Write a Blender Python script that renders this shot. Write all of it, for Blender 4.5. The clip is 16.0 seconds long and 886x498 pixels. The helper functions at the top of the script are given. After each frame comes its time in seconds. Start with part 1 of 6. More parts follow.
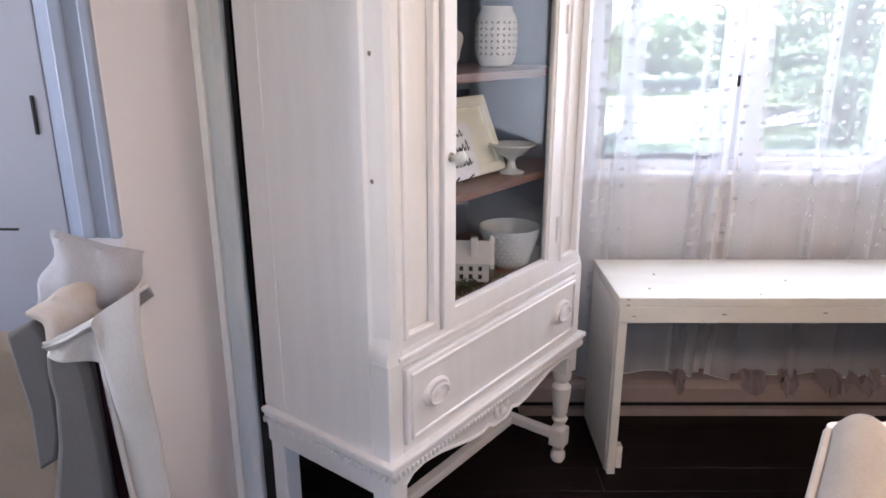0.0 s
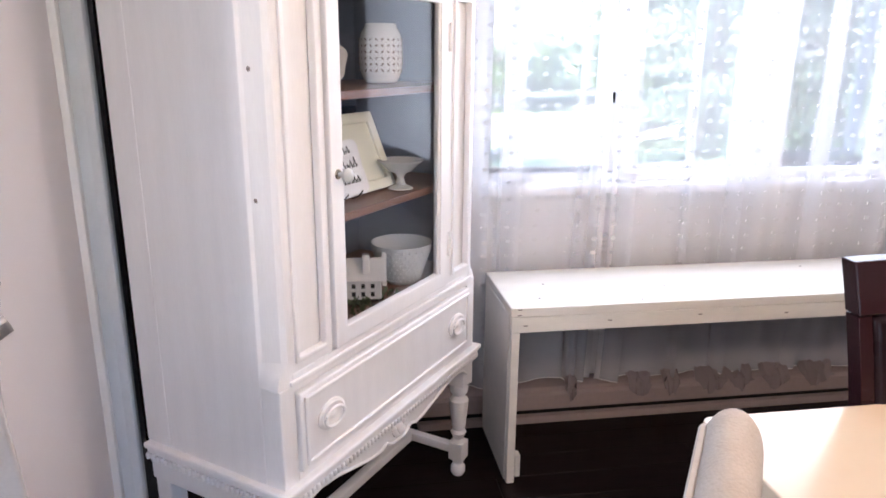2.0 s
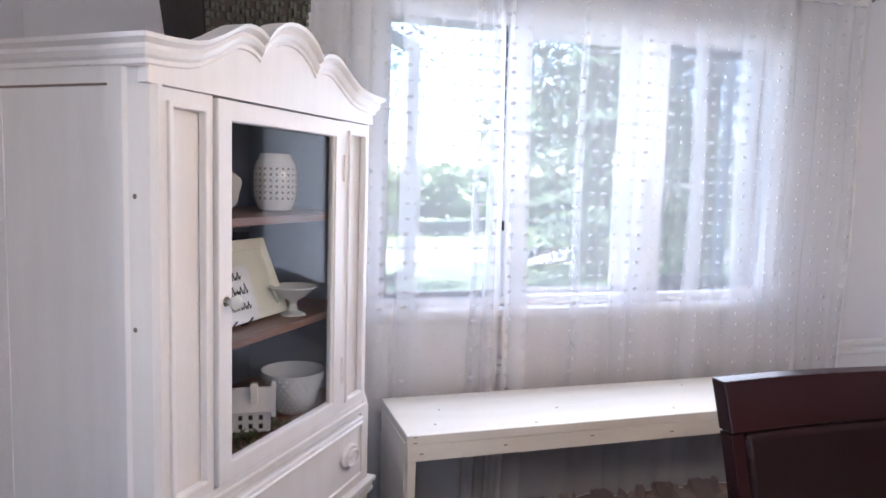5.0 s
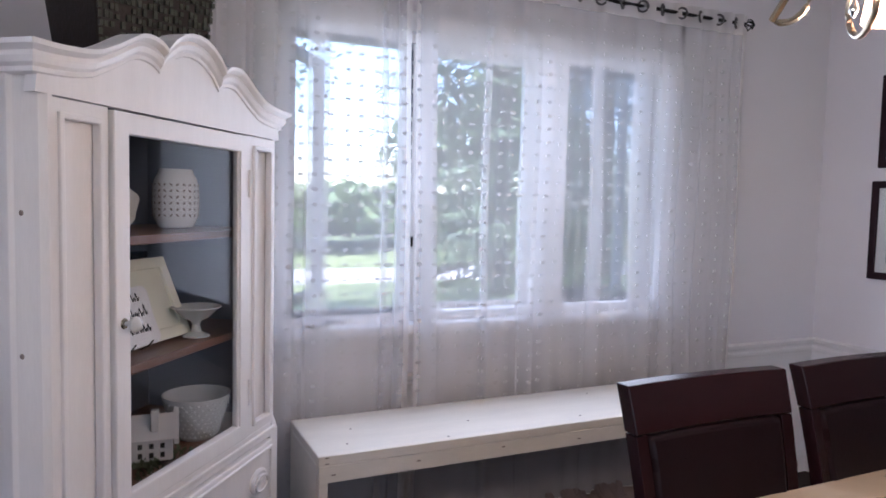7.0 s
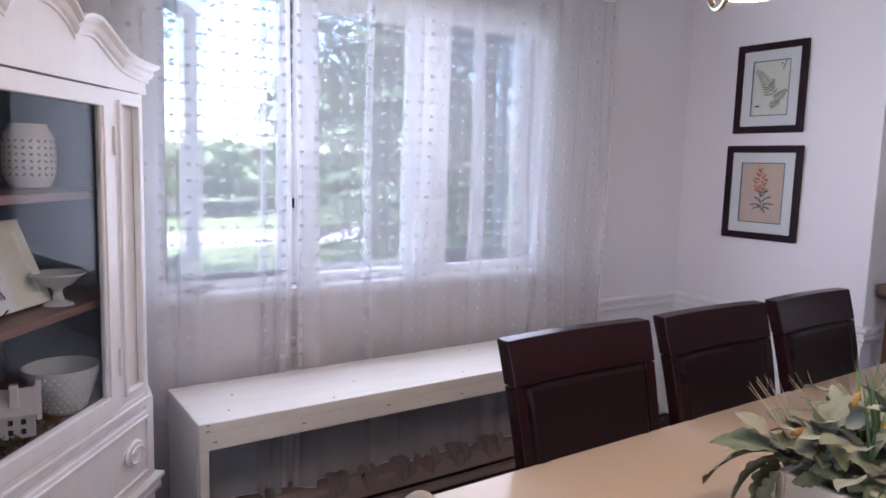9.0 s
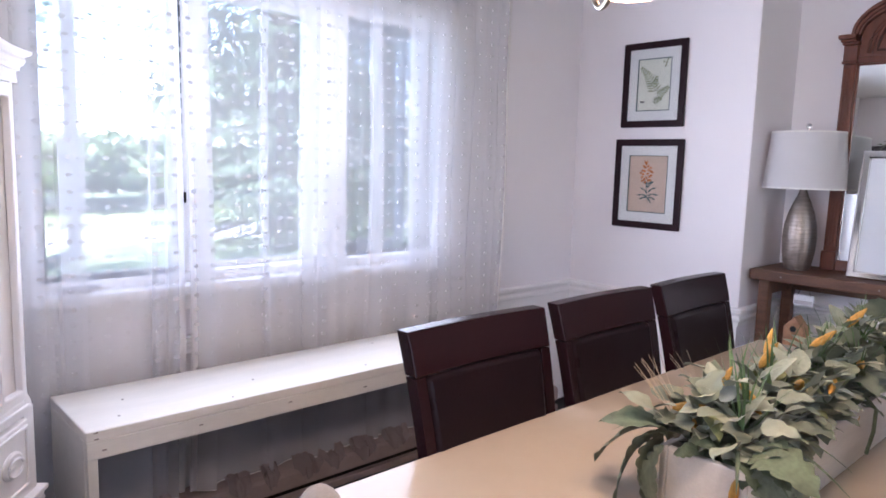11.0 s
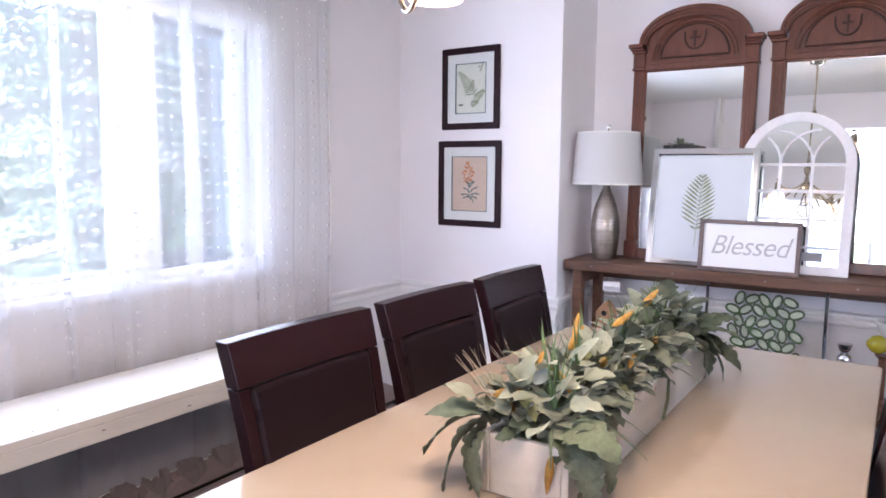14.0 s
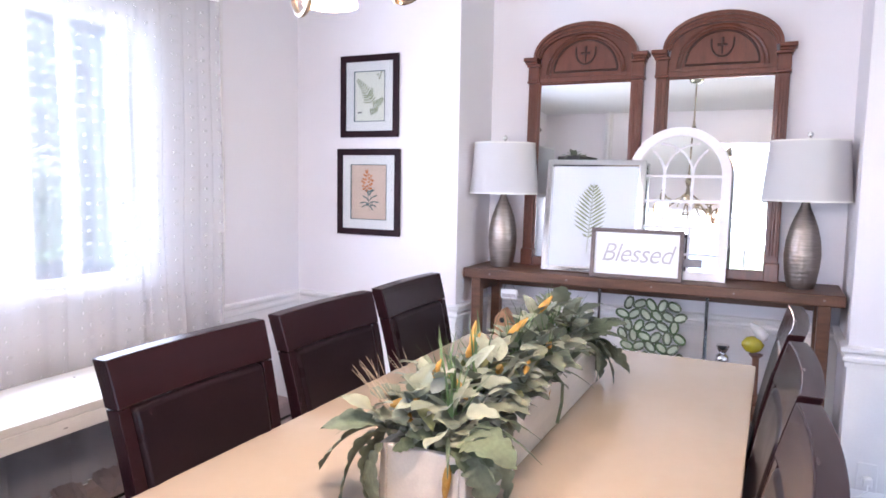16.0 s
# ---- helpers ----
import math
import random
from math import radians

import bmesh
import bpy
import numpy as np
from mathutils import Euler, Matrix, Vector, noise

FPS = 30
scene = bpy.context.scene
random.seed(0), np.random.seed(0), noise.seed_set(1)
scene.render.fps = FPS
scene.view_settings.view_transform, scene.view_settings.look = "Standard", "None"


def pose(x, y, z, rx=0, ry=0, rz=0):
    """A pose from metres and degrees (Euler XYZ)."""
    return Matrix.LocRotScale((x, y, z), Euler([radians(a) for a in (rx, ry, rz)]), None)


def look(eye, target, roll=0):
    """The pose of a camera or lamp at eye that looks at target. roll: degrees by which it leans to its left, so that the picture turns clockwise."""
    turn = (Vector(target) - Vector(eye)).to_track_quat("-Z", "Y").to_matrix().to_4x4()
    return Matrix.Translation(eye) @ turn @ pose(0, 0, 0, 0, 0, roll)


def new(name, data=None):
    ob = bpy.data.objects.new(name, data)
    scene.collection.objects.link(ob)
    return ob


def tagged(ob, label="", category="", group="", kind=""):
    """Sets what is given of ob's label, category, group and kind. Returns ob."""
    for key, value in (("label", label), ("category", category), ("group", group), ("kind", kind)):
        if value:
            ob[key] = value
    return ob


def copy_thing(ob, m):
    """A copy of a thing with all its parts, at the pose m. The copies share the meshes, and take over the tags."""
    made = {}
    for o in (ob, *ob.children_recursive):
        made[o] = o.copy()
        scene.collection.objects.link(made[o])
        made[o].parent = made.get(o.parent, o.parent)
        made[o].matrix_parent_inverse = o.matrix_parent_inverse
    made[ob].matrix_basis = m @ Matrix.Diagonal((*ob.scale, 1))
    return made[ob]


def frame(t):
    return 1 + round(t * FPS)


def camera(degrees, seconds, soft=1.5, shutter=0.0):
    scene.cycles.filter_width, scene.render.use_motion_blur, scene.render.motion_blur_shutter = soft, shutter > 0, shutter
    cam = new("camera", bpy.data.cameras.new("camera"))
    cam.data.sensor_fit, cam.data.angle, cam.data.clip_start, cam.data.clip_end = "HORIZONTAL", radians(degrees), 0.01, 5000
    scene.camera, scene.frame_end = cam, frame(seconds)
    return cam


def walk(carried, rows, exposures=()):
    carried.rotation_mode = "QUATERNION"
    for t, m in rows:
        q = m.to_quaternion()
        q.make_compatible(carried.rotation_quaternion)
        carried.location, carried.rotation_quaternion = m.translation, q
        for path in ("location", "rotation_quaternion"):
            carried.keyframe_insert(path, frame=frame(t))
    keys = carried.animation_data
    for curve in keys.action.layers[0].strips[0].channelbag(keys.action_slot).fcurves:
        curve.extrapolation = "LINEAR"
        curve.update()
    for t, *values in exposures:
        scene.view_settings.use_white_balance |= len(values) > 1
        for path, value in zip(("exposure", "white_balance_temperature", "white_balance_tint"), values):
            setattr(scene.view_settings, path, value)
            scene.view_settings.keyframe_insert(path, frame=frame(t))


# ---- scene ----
cam = camera(65.4, 16.0, soft=1.7)
PATH = [
    (0, (0.667, 0.465, 1.351), (0.667, 2.375, 0.76), -0.0),
    (0.5, (0.671, 0.471, 1.352), (0.73, 2.385, 0.773), 0.0),
    (1, (0.673, 0.47, 1.35), (0.827, 2.382, 0.784), 0.2),
    (1.5, (0.678, 0.47, 1.35), (0.904, 2.377, 0.791), 0.5),
    (2, (0.68, 0.473, 1.349), (0.979, 2.374, 0.804), 0.5),
    (2.5, (0.684, 0.475, 1.349), (1.051, 2.375, 0.844), 1.0),
    (3, (0.69, 0.476, 1.352), (1.115, 2.374, 0.885), 1.1),
    (3.5, (0.693, 0.46, 1.349), (1.161, 2.362, 0.948), 0.9),
    (4, (0.694, 0.463, 1.354), (1.197, 2.372, 1.031), 1.1),
    (6.5, (0.691, 0.445, 1.362), (1.457, 2.289, 1.252), 1.5),
    (7, (0.684, 0.458, 1.352), (1.524, 2.268, 1.219), 1.3),
    (7.5, (0.689, 0.453, 1.354), (1.603, 2.224, 1.186), 1.5),
    (8, (0.687, 0.451, 1.354), (1.689, 2.171, 1.16), 1.3),
    (8.5, (0.689, 0.451, 1.356), (1.762, 2.124, 1.134), 1.6),
    (9, (0.687, 0.456, 1.351), (1.813, 2.092, 1.115), 1.7),
    (11.5, (0.692, 0.442, 1.35), (2.091, 1.85, 1.108), 1.3),
    (12, (0.702, 0.445, 1.348), (2.155, 1.8, 1.112), 0.9),
    (12.5, (0.706, 0.439, 1.345), (2.208, 1.739, 1.109), 0.8),
    (13, (0.708, 0.436, 1.343), (2.259, 1.677, 1.108), 0.8),
    (13.5, (0.707, 0.426, 1.347), (2.309, 1.601, 1.114), 0.5),
    (14, (0.71, 0.42, 1.345), (2.363, 1.523, 1.117), 0.4),
    (14.5, (0.715, 0.418, 1.346), (2.414, 1.449, 1.124), 0.5),
    (15, (0.718, 0.414, 1.343), (2.454, 1.383, 1.132), 0.4),
    (15.5, (0.725, 0.418, 1.341), (2.492, 1.331, 1.138), 0.7),
    (16, (0.725, 0.418, 1.344), (2.521, 1.275, 1.144), 1.0),
]
walk(cam, [(t, look(e, a, r)) for t, e, a, r in PATH],
     exposures=[(0, 2.40, 5960, 16), (1, 2.62, 5910, 16), (2, 2.68, 5910, 17), (3, 2.64, 5860, 16), (4, 2.5, 5810, 16), (6.5, 1.65, 5710, 19), (8, 1.5, 5710, 21),
                (9, 1.74, 5710, 22), (11.5, 2.27, 5660, 21), (12.5, 2.42, 5660, 20), (14.5, 2.72, 5640, 20), (16, 2.96, 5640, 20)])

# ---- world and light ----
world = bpy.data.worlds.new("world")
scene.world = world
world.use_nodes = True
wn = world.node_tree
sky = wn.nodes.new("ShaderNodeTexSky")
sky.sky_type, sky.sun_disc = "NISHITA", False
sky.sun_elevation, sky.sun_rotation = radians(48), radians(200)
wn.nodes["Background"].inputs[1].default_value = 0.15
wn.links.new(sky.outputs[0], wn.nodes["Background"].inputs[0])


def lamp(name, kind, m, power, color, **more):
    data = bpy.data.lights.new(name, kind)
    data.energy, data.color = power, color
    ob = new(name, data)
    ob.matrix_world = m
    return ob, data


_, d = lamp("sun", "SUN", look((0, 0, 0), (0.35, 0.75, -0.9)), 5.0, (1, 0.94, 0.86))
d.angle = radians(0.5)
_, d = lamp("window_sky", "AREA", look((2.03, 2.868, 1.43), (2.03, 0, 1.2)), 3.0, (0.84, 0.92, 1.0))
d.shape, d.size, d.size_y = "RECTANGLE", 1.6, 1.05
# daylight that the sheer cloth scatters into the room
_, d = lamp("curtain_daylight", "AREA", look((2.03, 2.715, 1.43), (2.03, 0, 1.43)), 3.9, (0.90, 0.95, 1.0))
d.shape, d.size, d.size_y = "RECTANGLE", 1.7, 1.05
_, d = lamp("west_window_sky", "AREA", look((-3.35, 0.68, 1.25), (-2.0, 1.1, 3.4)), 30, (0.96, 0.97, 1.0))
d.shape, d.size, d.size_y = "RECTANGLE", 1.5, 1.0
_, d = lamp("south_window_sky", "AREA", look((1.6, -2.62, 1.5), (2.6, 2.0, 1.3)), 1.5, (0.97, 0.97, 1.0))
d.shape, d.size, d.size_y = "RECTANGLE", 2.4, 1.3

# ---- materials ----


def mat(name, color, rough=0.5, metal=0.0, var=0.06, scale=6.0, bump=0.0, fine=60.0, stretch=(1, 1, 1), color2=None, coat=0.0, spec=0.5):
    """A painted, wooden, woven or metal surface with variation at two scales."""
    m = bpy.data.materials.new(name)
    m.use_nodes = True
    nt = m.node_tree
    b = nt.nodes["Principled BSDF"]
    b.inputs["Roughness"].default_value, b.inputs["Metallic"].default_value = rough, metal
    b.inputs["Coat Weight"].default_value = coat
    b.inputs["Specular IOR Level"].default_value = spec
    tc = nt.nodes.new("ShaderNodeTexCoord")
    mp = nt.nodes.new("ShaderNodeMapping")
    mp.inputs["Scale"].default_value = stretch
    nt.links.new(tc.outputs["Object"], mp.inputs[0])
    big, small = nt.nodes.new("ShaderNodeTexNoise"), nt.nodes.new("ShaderNodeTexNoise")
    big.inputs["Scale"].default_value, small.inputs["Scale"].default_value = scale, fine
    big.inputs["Detail"].default_value = 4
    for n in (big, small):
        nt.links.new(mp.outputs[0], n.inputs["Vector"])
    add = nt.nodes.new("ShaderNodeMath")
    add.operation = "MULTIPLY_ADD"
    add.inputs[1].default_value = 0.35
    nt.links.new(small.outputs[0], add.inputs[0])
    half = nt.nodes.new("ShaderNodeMath")
    half.operation = "MULTIPLY"
    half.inputs[1].default_value = 0.65
    nt.links.new(big.outputs[0], half.inputs[0])
    nt.links.new(half.outputs[0], add.inputs[2])
    ramp = nt.nodes.new("ShaderNodeValToRGB")
    c2 = color2 or [min(1, c * (1 + var)) for c in color]
    ramp.color_ramp.elements[0].position, ramp.color_ramp.elements[1].position = 0.33, 0.67
    ramp.color_ramp.elements[0].color = (*[c * (1 - var) for c in color], 1)
    ramp.color_ramp.elements[1].color = (*c2, 1)
    nt.links.new(add.outputs[0], ramp.inputs[0])
    nt.links.new(ramp.outputs[0], b.inputs["Base Color"])
    rr = nt.nodes.new("ShaderNodeMapRange")
    rr.inputs["To Min"].default_value, rr.inputs["To Max"].default_value = max(0, rough - 0.08), min(1, rough + 0.08)
    nt.links.new(big.outputs[0], rr.inputs[0])
    nt.links.new(rr.outputs[0], b.inputs["Roughness"])
    if bump:
        bp = nt.nodes.new("ShaderNodeBump")
        bp.inputs["Strength"].default_value, bp.inputs["Distance"].default_value = bump, 0.004
        nt.links.new(add.outputs[0], bp.inputs["Height"])
        nt.links.new(bp.outputs[0], b.inputs["Normal"])
    return m


def glow(name, color, power):
    m = bpy.data.materials.new(name)
    m.use_nodes = True
    b = m.node_tree.nodes["Principled BSDF"]
    b.inputs["Base Color"].default_value = (*color, 1)
    b.inputs["Emission Color"].default_value = (*color, 1)
    b.inputs["Emission Strength"].default_value = power
    return m


def pane_glass(name, tint=(0.97, 0.98, 0.98), ior=1.45):
    """Thin clear glass: see-through, with a Fresnel gloss."""
    m = bpy.data.materials.new(name)
    m.use_nodes = True
    nt = m.node_tree
    out = nt.nodes["Material Output"]
    nt.nodes.remove(nt.nodes["Principled BSDF"])
    t, g = nt.nodes.new("ShaderNodeBsdfTransparent"), nt.nodes.new("ShaderNodeBsdfGlossy")
    t.inputs[0].default_value = (*tint, 1)
    g.inputs["Roughness"].default_value = 0.02
    f, mix = nt.nodes.new("ShaderNodeLayerWeight"), nt.nodes.new("ShaderNodeMixShader")
    pw, ma = nt.nodes.new("ShaderNodeMath"), nt.nodes.new("ShaderNodeMath")
    pw.operation, ma.operation = "POWER", "MULTIPLY_ADD"
    pw.inputs[1].default_value, ma.inputs[1].default_value = 5.0, 0.9
    ma.inputs[2].default_value = 0.5 * ((ior - 1) / (ior + 1)) ** 2
    nt.links.new(f.outputs["Facing"], pw.inputs[0])
    nt.links.new(pw.outputs[0], ma.inputs[0])
    nt.links.new(ma.outputs[0], mix.inputs[0])
    nt.links.new(t.outputs[0], mix.inputs[1])
    nt.links.new(g.outputs[0], mix.inputs[2])
    nt.links.new(mix.outputs[0], out.inputs[0])
    return m


def cloth(name, color, see_through, trans=0.5, weave=900.0):
    """Thin cloth that lets light through: diffuse, translucent, and open between its threads."""
    m = bpy.data.materials.new(name)
    m.use_nodes = True
    nt = m.node_tree
    out = nt.nodes["Material Output"]
    nt.nodes.remove(nt.nodes["Principled BSDF"])
    df, tl, tr = (nt.nodes.new("ShaderNodeBsdf" + k) for k in ("Diffuse", "Translucent", "Transparent"))
    tc, no = nt.nodes.new("ShaderNodeTexCoord"), nt.nodes.new("ShaderNodeTexNoise")
    no.inputs["Scale"].default_value = 3.0
    nt.links.new(tc.outputs["Object"], no.inputs["Vector"])
    ramp = nt.nodes.new("ShaderNodeValToRGB")
    ramp.color_ramp.elements[0].color = (*[c * 0.94 for c in color], 1)
    ramp.color_ramp.elements[1].color = (*color, 1)
    nt.links.new(no.outputs[0], ramp.inputs[0])
    for n in (df, tl):
        nt.links.new(ramp.outputs[0], n.inputs[0])
    a, b = nt.nodes.new("ShaderNodeMixShader"), nt.nodes.new("ShaderNodeMixShader")
    a.inputs[0].default_value = trans
    nt.links.new(df.outputs[0], a.inputs[1])
    nt.links.new(tl.outputs[0], a.inputs[2])
    b.inputs[0].default_value = see_through
    nt.links.new(a.outputs[0], b.inputs[1])
    nt.links.new(tr.outputs[0], b.inputs[2])
    nt.links.new(b.outputs[0], out.inputs[0])
    return m


WALL = mat("wall_paint", (0.80, 0.765, 0.795), 0.55, var=0.02, scale=2, bump=0.05, fine=220)
CEIL = mat("ceiling_paint", (0.82, 0.81, 0.8), 0.8, var=0.02, scale=2, bump=0.1, fine=90)
TRIM = mat("trim_paint", (0.84, 0.82, 0.82), 0.35, var=0.03, scale=5, bump=0.04, fine=140)
FLOOR = mat("dark_floor", (0.009, 0.005, 0.005), 0.34, var=0.5, scale=5, bump=0.08, fine=60, stretch=(1, 12, 1), spec=0.1)
PAINT = mat("chalk_paint", (0.82, 0.79, 0.79), 0.38, var=0.035, scale=9, bump=0.12, fine=90, stretch=(3, 3, 0.4))
WORN = mat("worn_edge", (0.22, 0.17, 0.15), 0.6, var=0.2, scale=30)
BENCHP = mat("bench_paint", (0.80, 0.76, 0.70), 0.36, var=0.05, scale=7, bump=0.14, fine=70, stretch=(0.5, 3, 3))
NAVY = mat("slate_blue_paint", (0.15, 0.17, 0.23), 0.6, var=0.12, scale=4)
SHELF = mat("shelf_wood", (0.17, 0.075, 0.045), 0.4, var=0.25, scale=6, stretch=(1, 10, 10), fine=40)
CREAM = mat("table_lacquer", (0.46, 0.372, 0.285), 0.21, var=0.025, scale=3, bump=0.02, fine=30, coat=0.05, spec=0.42)
MAHOG = mat("mahogany", (0.0135, 0.004, 0.0055), 0.24, var=0.10, scale=6, stretch=(1, 8, 8), fine=50, spec=0.15)
LEATHER = mat("brown_leather", (0.010, 0.0045, 0.006), 0.30, var=0.12, scale=9, bump=0.2, fine=160, spec=0.12)
WELT = mat("pale_welt", (0.33, 0.295, 0.275), 0.9, var=0.1, scale=14)
ARMC = mat("tan_arm_cloth", (0.22, 0.165, 0.12), 0.85, var=0.12, scale=10, bump=0.3, fine=200)
# the sheer white cloth again, its colour darkened for the shade under the bench
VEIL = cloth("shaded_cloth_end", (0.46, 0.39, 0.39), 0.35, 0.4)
LINEN = mat("oatmeal_linen", (0.27, 0.235, 0.215), 0.9, var=0.12, scale=14, bump=0.5, fine=240)
OAKD = mat("console_wood", (0.115, 0.05, 0.026), 0.5, var=0.4, scale=5, bump=0.2, fine=50, stretch=(8, 1, 8))
WALNUT = mat("mirror_wood", (0.125, 0.038, 0.020), 0.34, var=0.3, scale=6, bump=0.08, fine=50, stretch=(6, 6, 1))
# mirror wood darkened to paint the shade of carved lines onto raised rods
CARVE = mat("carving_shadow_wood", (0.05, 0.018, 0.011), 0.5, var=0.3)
LEAFGL = mat("pale_green_enamel", (0.50, 0.54, 0.42), 0.4, var=0.2, scale=20)
SILVER = mat("antique_silver", (0.34, 0.29, 0.26), 0.43, 1.0, var=0.2, scale=12, bump=0.1, fine=40, stretch=(1, 1, 14))
CHROME = mat("bright_metal", (0.8, 0.8, 0.8), 0.12, 1.0, var=0.05)
STEELG = mat("dark_steel", (0.14, 0.13, 0.13), 0.3, 0.8, var=0.15)
BRASS = mat("brass", (0.42, 0.36, 0.27), 0.28, 1.0, var=0.12)
SHADE = cloth("lampshade_cloth", (0.73, 0.71, 0.72), 0.0, 0.25)
SHEER = cloth("sheer_cloth", (0.9, 0.89, 0.91), 0.66, 0.36)
TUFT = cloth("tuft_thread", (0.88, 0.87, 0.88), 0.35, 0.35)
FUZZ = cloth("loose_thread", (0.88, 0.87, 0.88), 0.66, 0.35)
HEM = cloth("hem_cloth", (0.9, 0.87, 0.87), 0.15, 0.5)
IRON = mat("black_iron", (0.012, 0.011, 0.011), 0.45, 0.6, var=0.2)
DARKWD = mat("dark_jamb", (0.007, 0.005, 0.005), 1.0, var=0.3, spec=0.0)
# dark colour of the strip that stands in for shade behind the cabinet
GAPDARK = mat("unlit_gap_dark", (0.15, 0.14, 0.14), 0.8, var=0.3, scale=4, spec=0.1)
FRAMEB = mat("picture_frame_wood", (0.022, 0.009, 0.013), 0.45, var=0.25, scale=8, spec=0.15)
MATBD = mat("mat_board", (0.84, 0.82, 0.79), 0.8, var=0.015)
PAPERC = mat("cream_paper", (0.80, 0.79, 0.68), 0.85, var=0.05, scale=12)
PAPERP = mat("peach_paper", (0.70, 0.53, 0.42), 0.85, var=0.06, scale=12)
WHITEP = mat("white_paper", (0.83, 0.82, 0.84), 0.6, var=0.01)
INK = mat("grey_ink", (0.47, 0.445, 0.47), 0.8, var=0.2)
BLACK = mat("black_ink", (0.02, 0.02, 0.02), 0.8, var=0.1)
GREENP = mat("print_green", (0.31, 0.335, 0.20), 0.85, var=0.3, scale=30)
FERNP = mat("print_fern", (0.33, 0.34, 0.20), 0.85, var=0.3, scale=30)
TEALP = mat("print_teal", (0.10, 0.16, 0.16), 0.85, var=0.25, scale=30)
ORANGEP = mat("print_orange", (0.56, 0.19, 0.06), 0.85, var=0.3, scale=30)
CERAM = mat("white_ceramic", (0.68, 0.65, 0.63), 0.18, var=0.02)
MILK = mat("milk_glass", (0.56, 0.57, 0.57), 0.12, var=0.02, coat=0.4)
BLUEGL = pane_glass("blue_glass", (0.55, 0.65, 0.75))
GLASS = pane_glass("clear_glass", (0.94, 0.95, 0.96), 1.3)
MIRROR = mat("mirror_silver", (0.86, 0.88, 0.87), 0.02, 1.0, var=0.01)
for n in MIRROR.node_tree.nodes:
    if n.type == "MAP_RANGE":
        n.inputs["To Min"].default_value, n.inputs["To Max"].default_value = 0.0, 0.02
TROUGH = mat("trough_paint", (0.70, 0.66, 0.61), 0.55, var=0.08, scale=8, bump=0.15, fine=60, stretch=(0.5, 4, 4))
LEAF1 = mat("lambs_ear_leaf", (0.215, 0.235, 0.175), 0.65, var=0.3, scale=22, bump=0.2, fine=150)
LEAF2 = mat("lobed_leaf", (0.10, 0.125, 0.07), 0.75, var=0.35, scale=20, bump=0.2, fine=120)
LEAF3 = mat("pale_leaf", (0.225, 0.24, 0.175), 0.75, var=0.2, scale=22, bump=0.2)
LEAF4 = mat("eucalyptus_leaf", (0.14, 0.155, 0.105), 0.65, var=0.25, scale=18)
LEAF6 = mat("blue_grey_leaf", (0.20, 0.222, 0.195), 0.7, var=0.25, scale=22, bump=0.2)
LEAF7 = mat("olive_leaf", (0.17, 0.185, 0.075), 0.65, var=0.3, scale=22, bump=0.2)
LEAF5 = mat("dusty_leaf", (0.165, 0.185, 0.125), 0.75, var=0.35, scale=26, bump=0.3, fine=120)
GRASSB = mat("grass_blade", (0.075, 0.13, 0.045), 0.6, var=0.3, scale=30)
YELLOW = mat("yellow_bloom", (0.44, 0.235, 0.04), 0.7, var=0.3, scale=50, bump=0.4, fine=200)
DRYG = mat("dry_grass", (0.36, 0.28, 0.19), 0.8, var=0.3)
BASKET = mat("dark_wicker", (0.02, 0.013, 0.011), 0.6, var=0.4, scale=30, bump=0.6, fine=90)
GREYUP = mat("grey_upholstery", (0.105, 0.095, 0.094), 0.9, var=0.12, scale=10, bump=0.4, fine=260)
BLANKET = mat("white_fleece", (0.47, 0.44, 0.43), 0.95, var=0.06, scale=12, bump=0.6, fine=180)
PILLOWG = mat("grey_pillow_cotton", (0.34, 0.325, 0.345), 0.95, var=0.08, scale=12, bump=0.5, fine=220)
PILLOWB = mat("beige_pillow_cotton", (0.40, 0.33, 0.285), 0.95, var=0.08, scale=12, bump=0.5, fine=220)
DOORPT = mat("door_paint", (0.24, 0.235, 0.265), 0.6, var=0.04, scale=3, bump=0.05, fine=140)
BLUEPT = mat("blue_grey_trim_paint", (0.27, 0.30, 0.385), 0.5, var=0.05, scale=5)
HEATER = mat("heater_enamel", (0.36, 0.28, 0.26), 0.5, var=0.08, scale=5)
SCRFR = mat("screen_frame_enamel", (0.09, 0.10, 0.12), 0.5, var=0.1, scale=8)
GREYB = mat("weathered_grey_wood", (0.30, 0.28, 0.29), 0.7, var=0.2, scale=6, stretch=(1, 1, 6))
GRAYFR = mat("taupe_frame_wood", (0.13, 0.09, 0.085), 0.5, var=0.3, scale=8, stretch=(1, 6, 6))
WHITEWD = mat("white_washed_wood", (0.76, 0.73, 0.75), 0.5, var=0.06, scale=8)
LAWN = mat("lawn", (0.19, 0.24, 0.11), 0.9, var=0.3, scale=1.5, fine=30)
ROADM = mat("pale_drive", (0.42, 0.42, 0.43), 0.85, var=0.1, scale=2)
NEEDLE = mat("spruce_needles", (0.095, 0.135, 0.085), 0.7, var=0.5, scale=3, fine=20)
BROADL = mat("broad_leaves", (0.11, 0.16, 0.08), 0.6, var=0.4, scale=3, fine=20)
BARK = mat("bark", (0.09, 0.07, 0.055), 0.9, var=0.3, scale=6, bump=0.6)
SCREEN = pane_glass("dark_window_screen", (0.66, 0.68, 0.72), 1.2)

# ---- mesh helpers ----


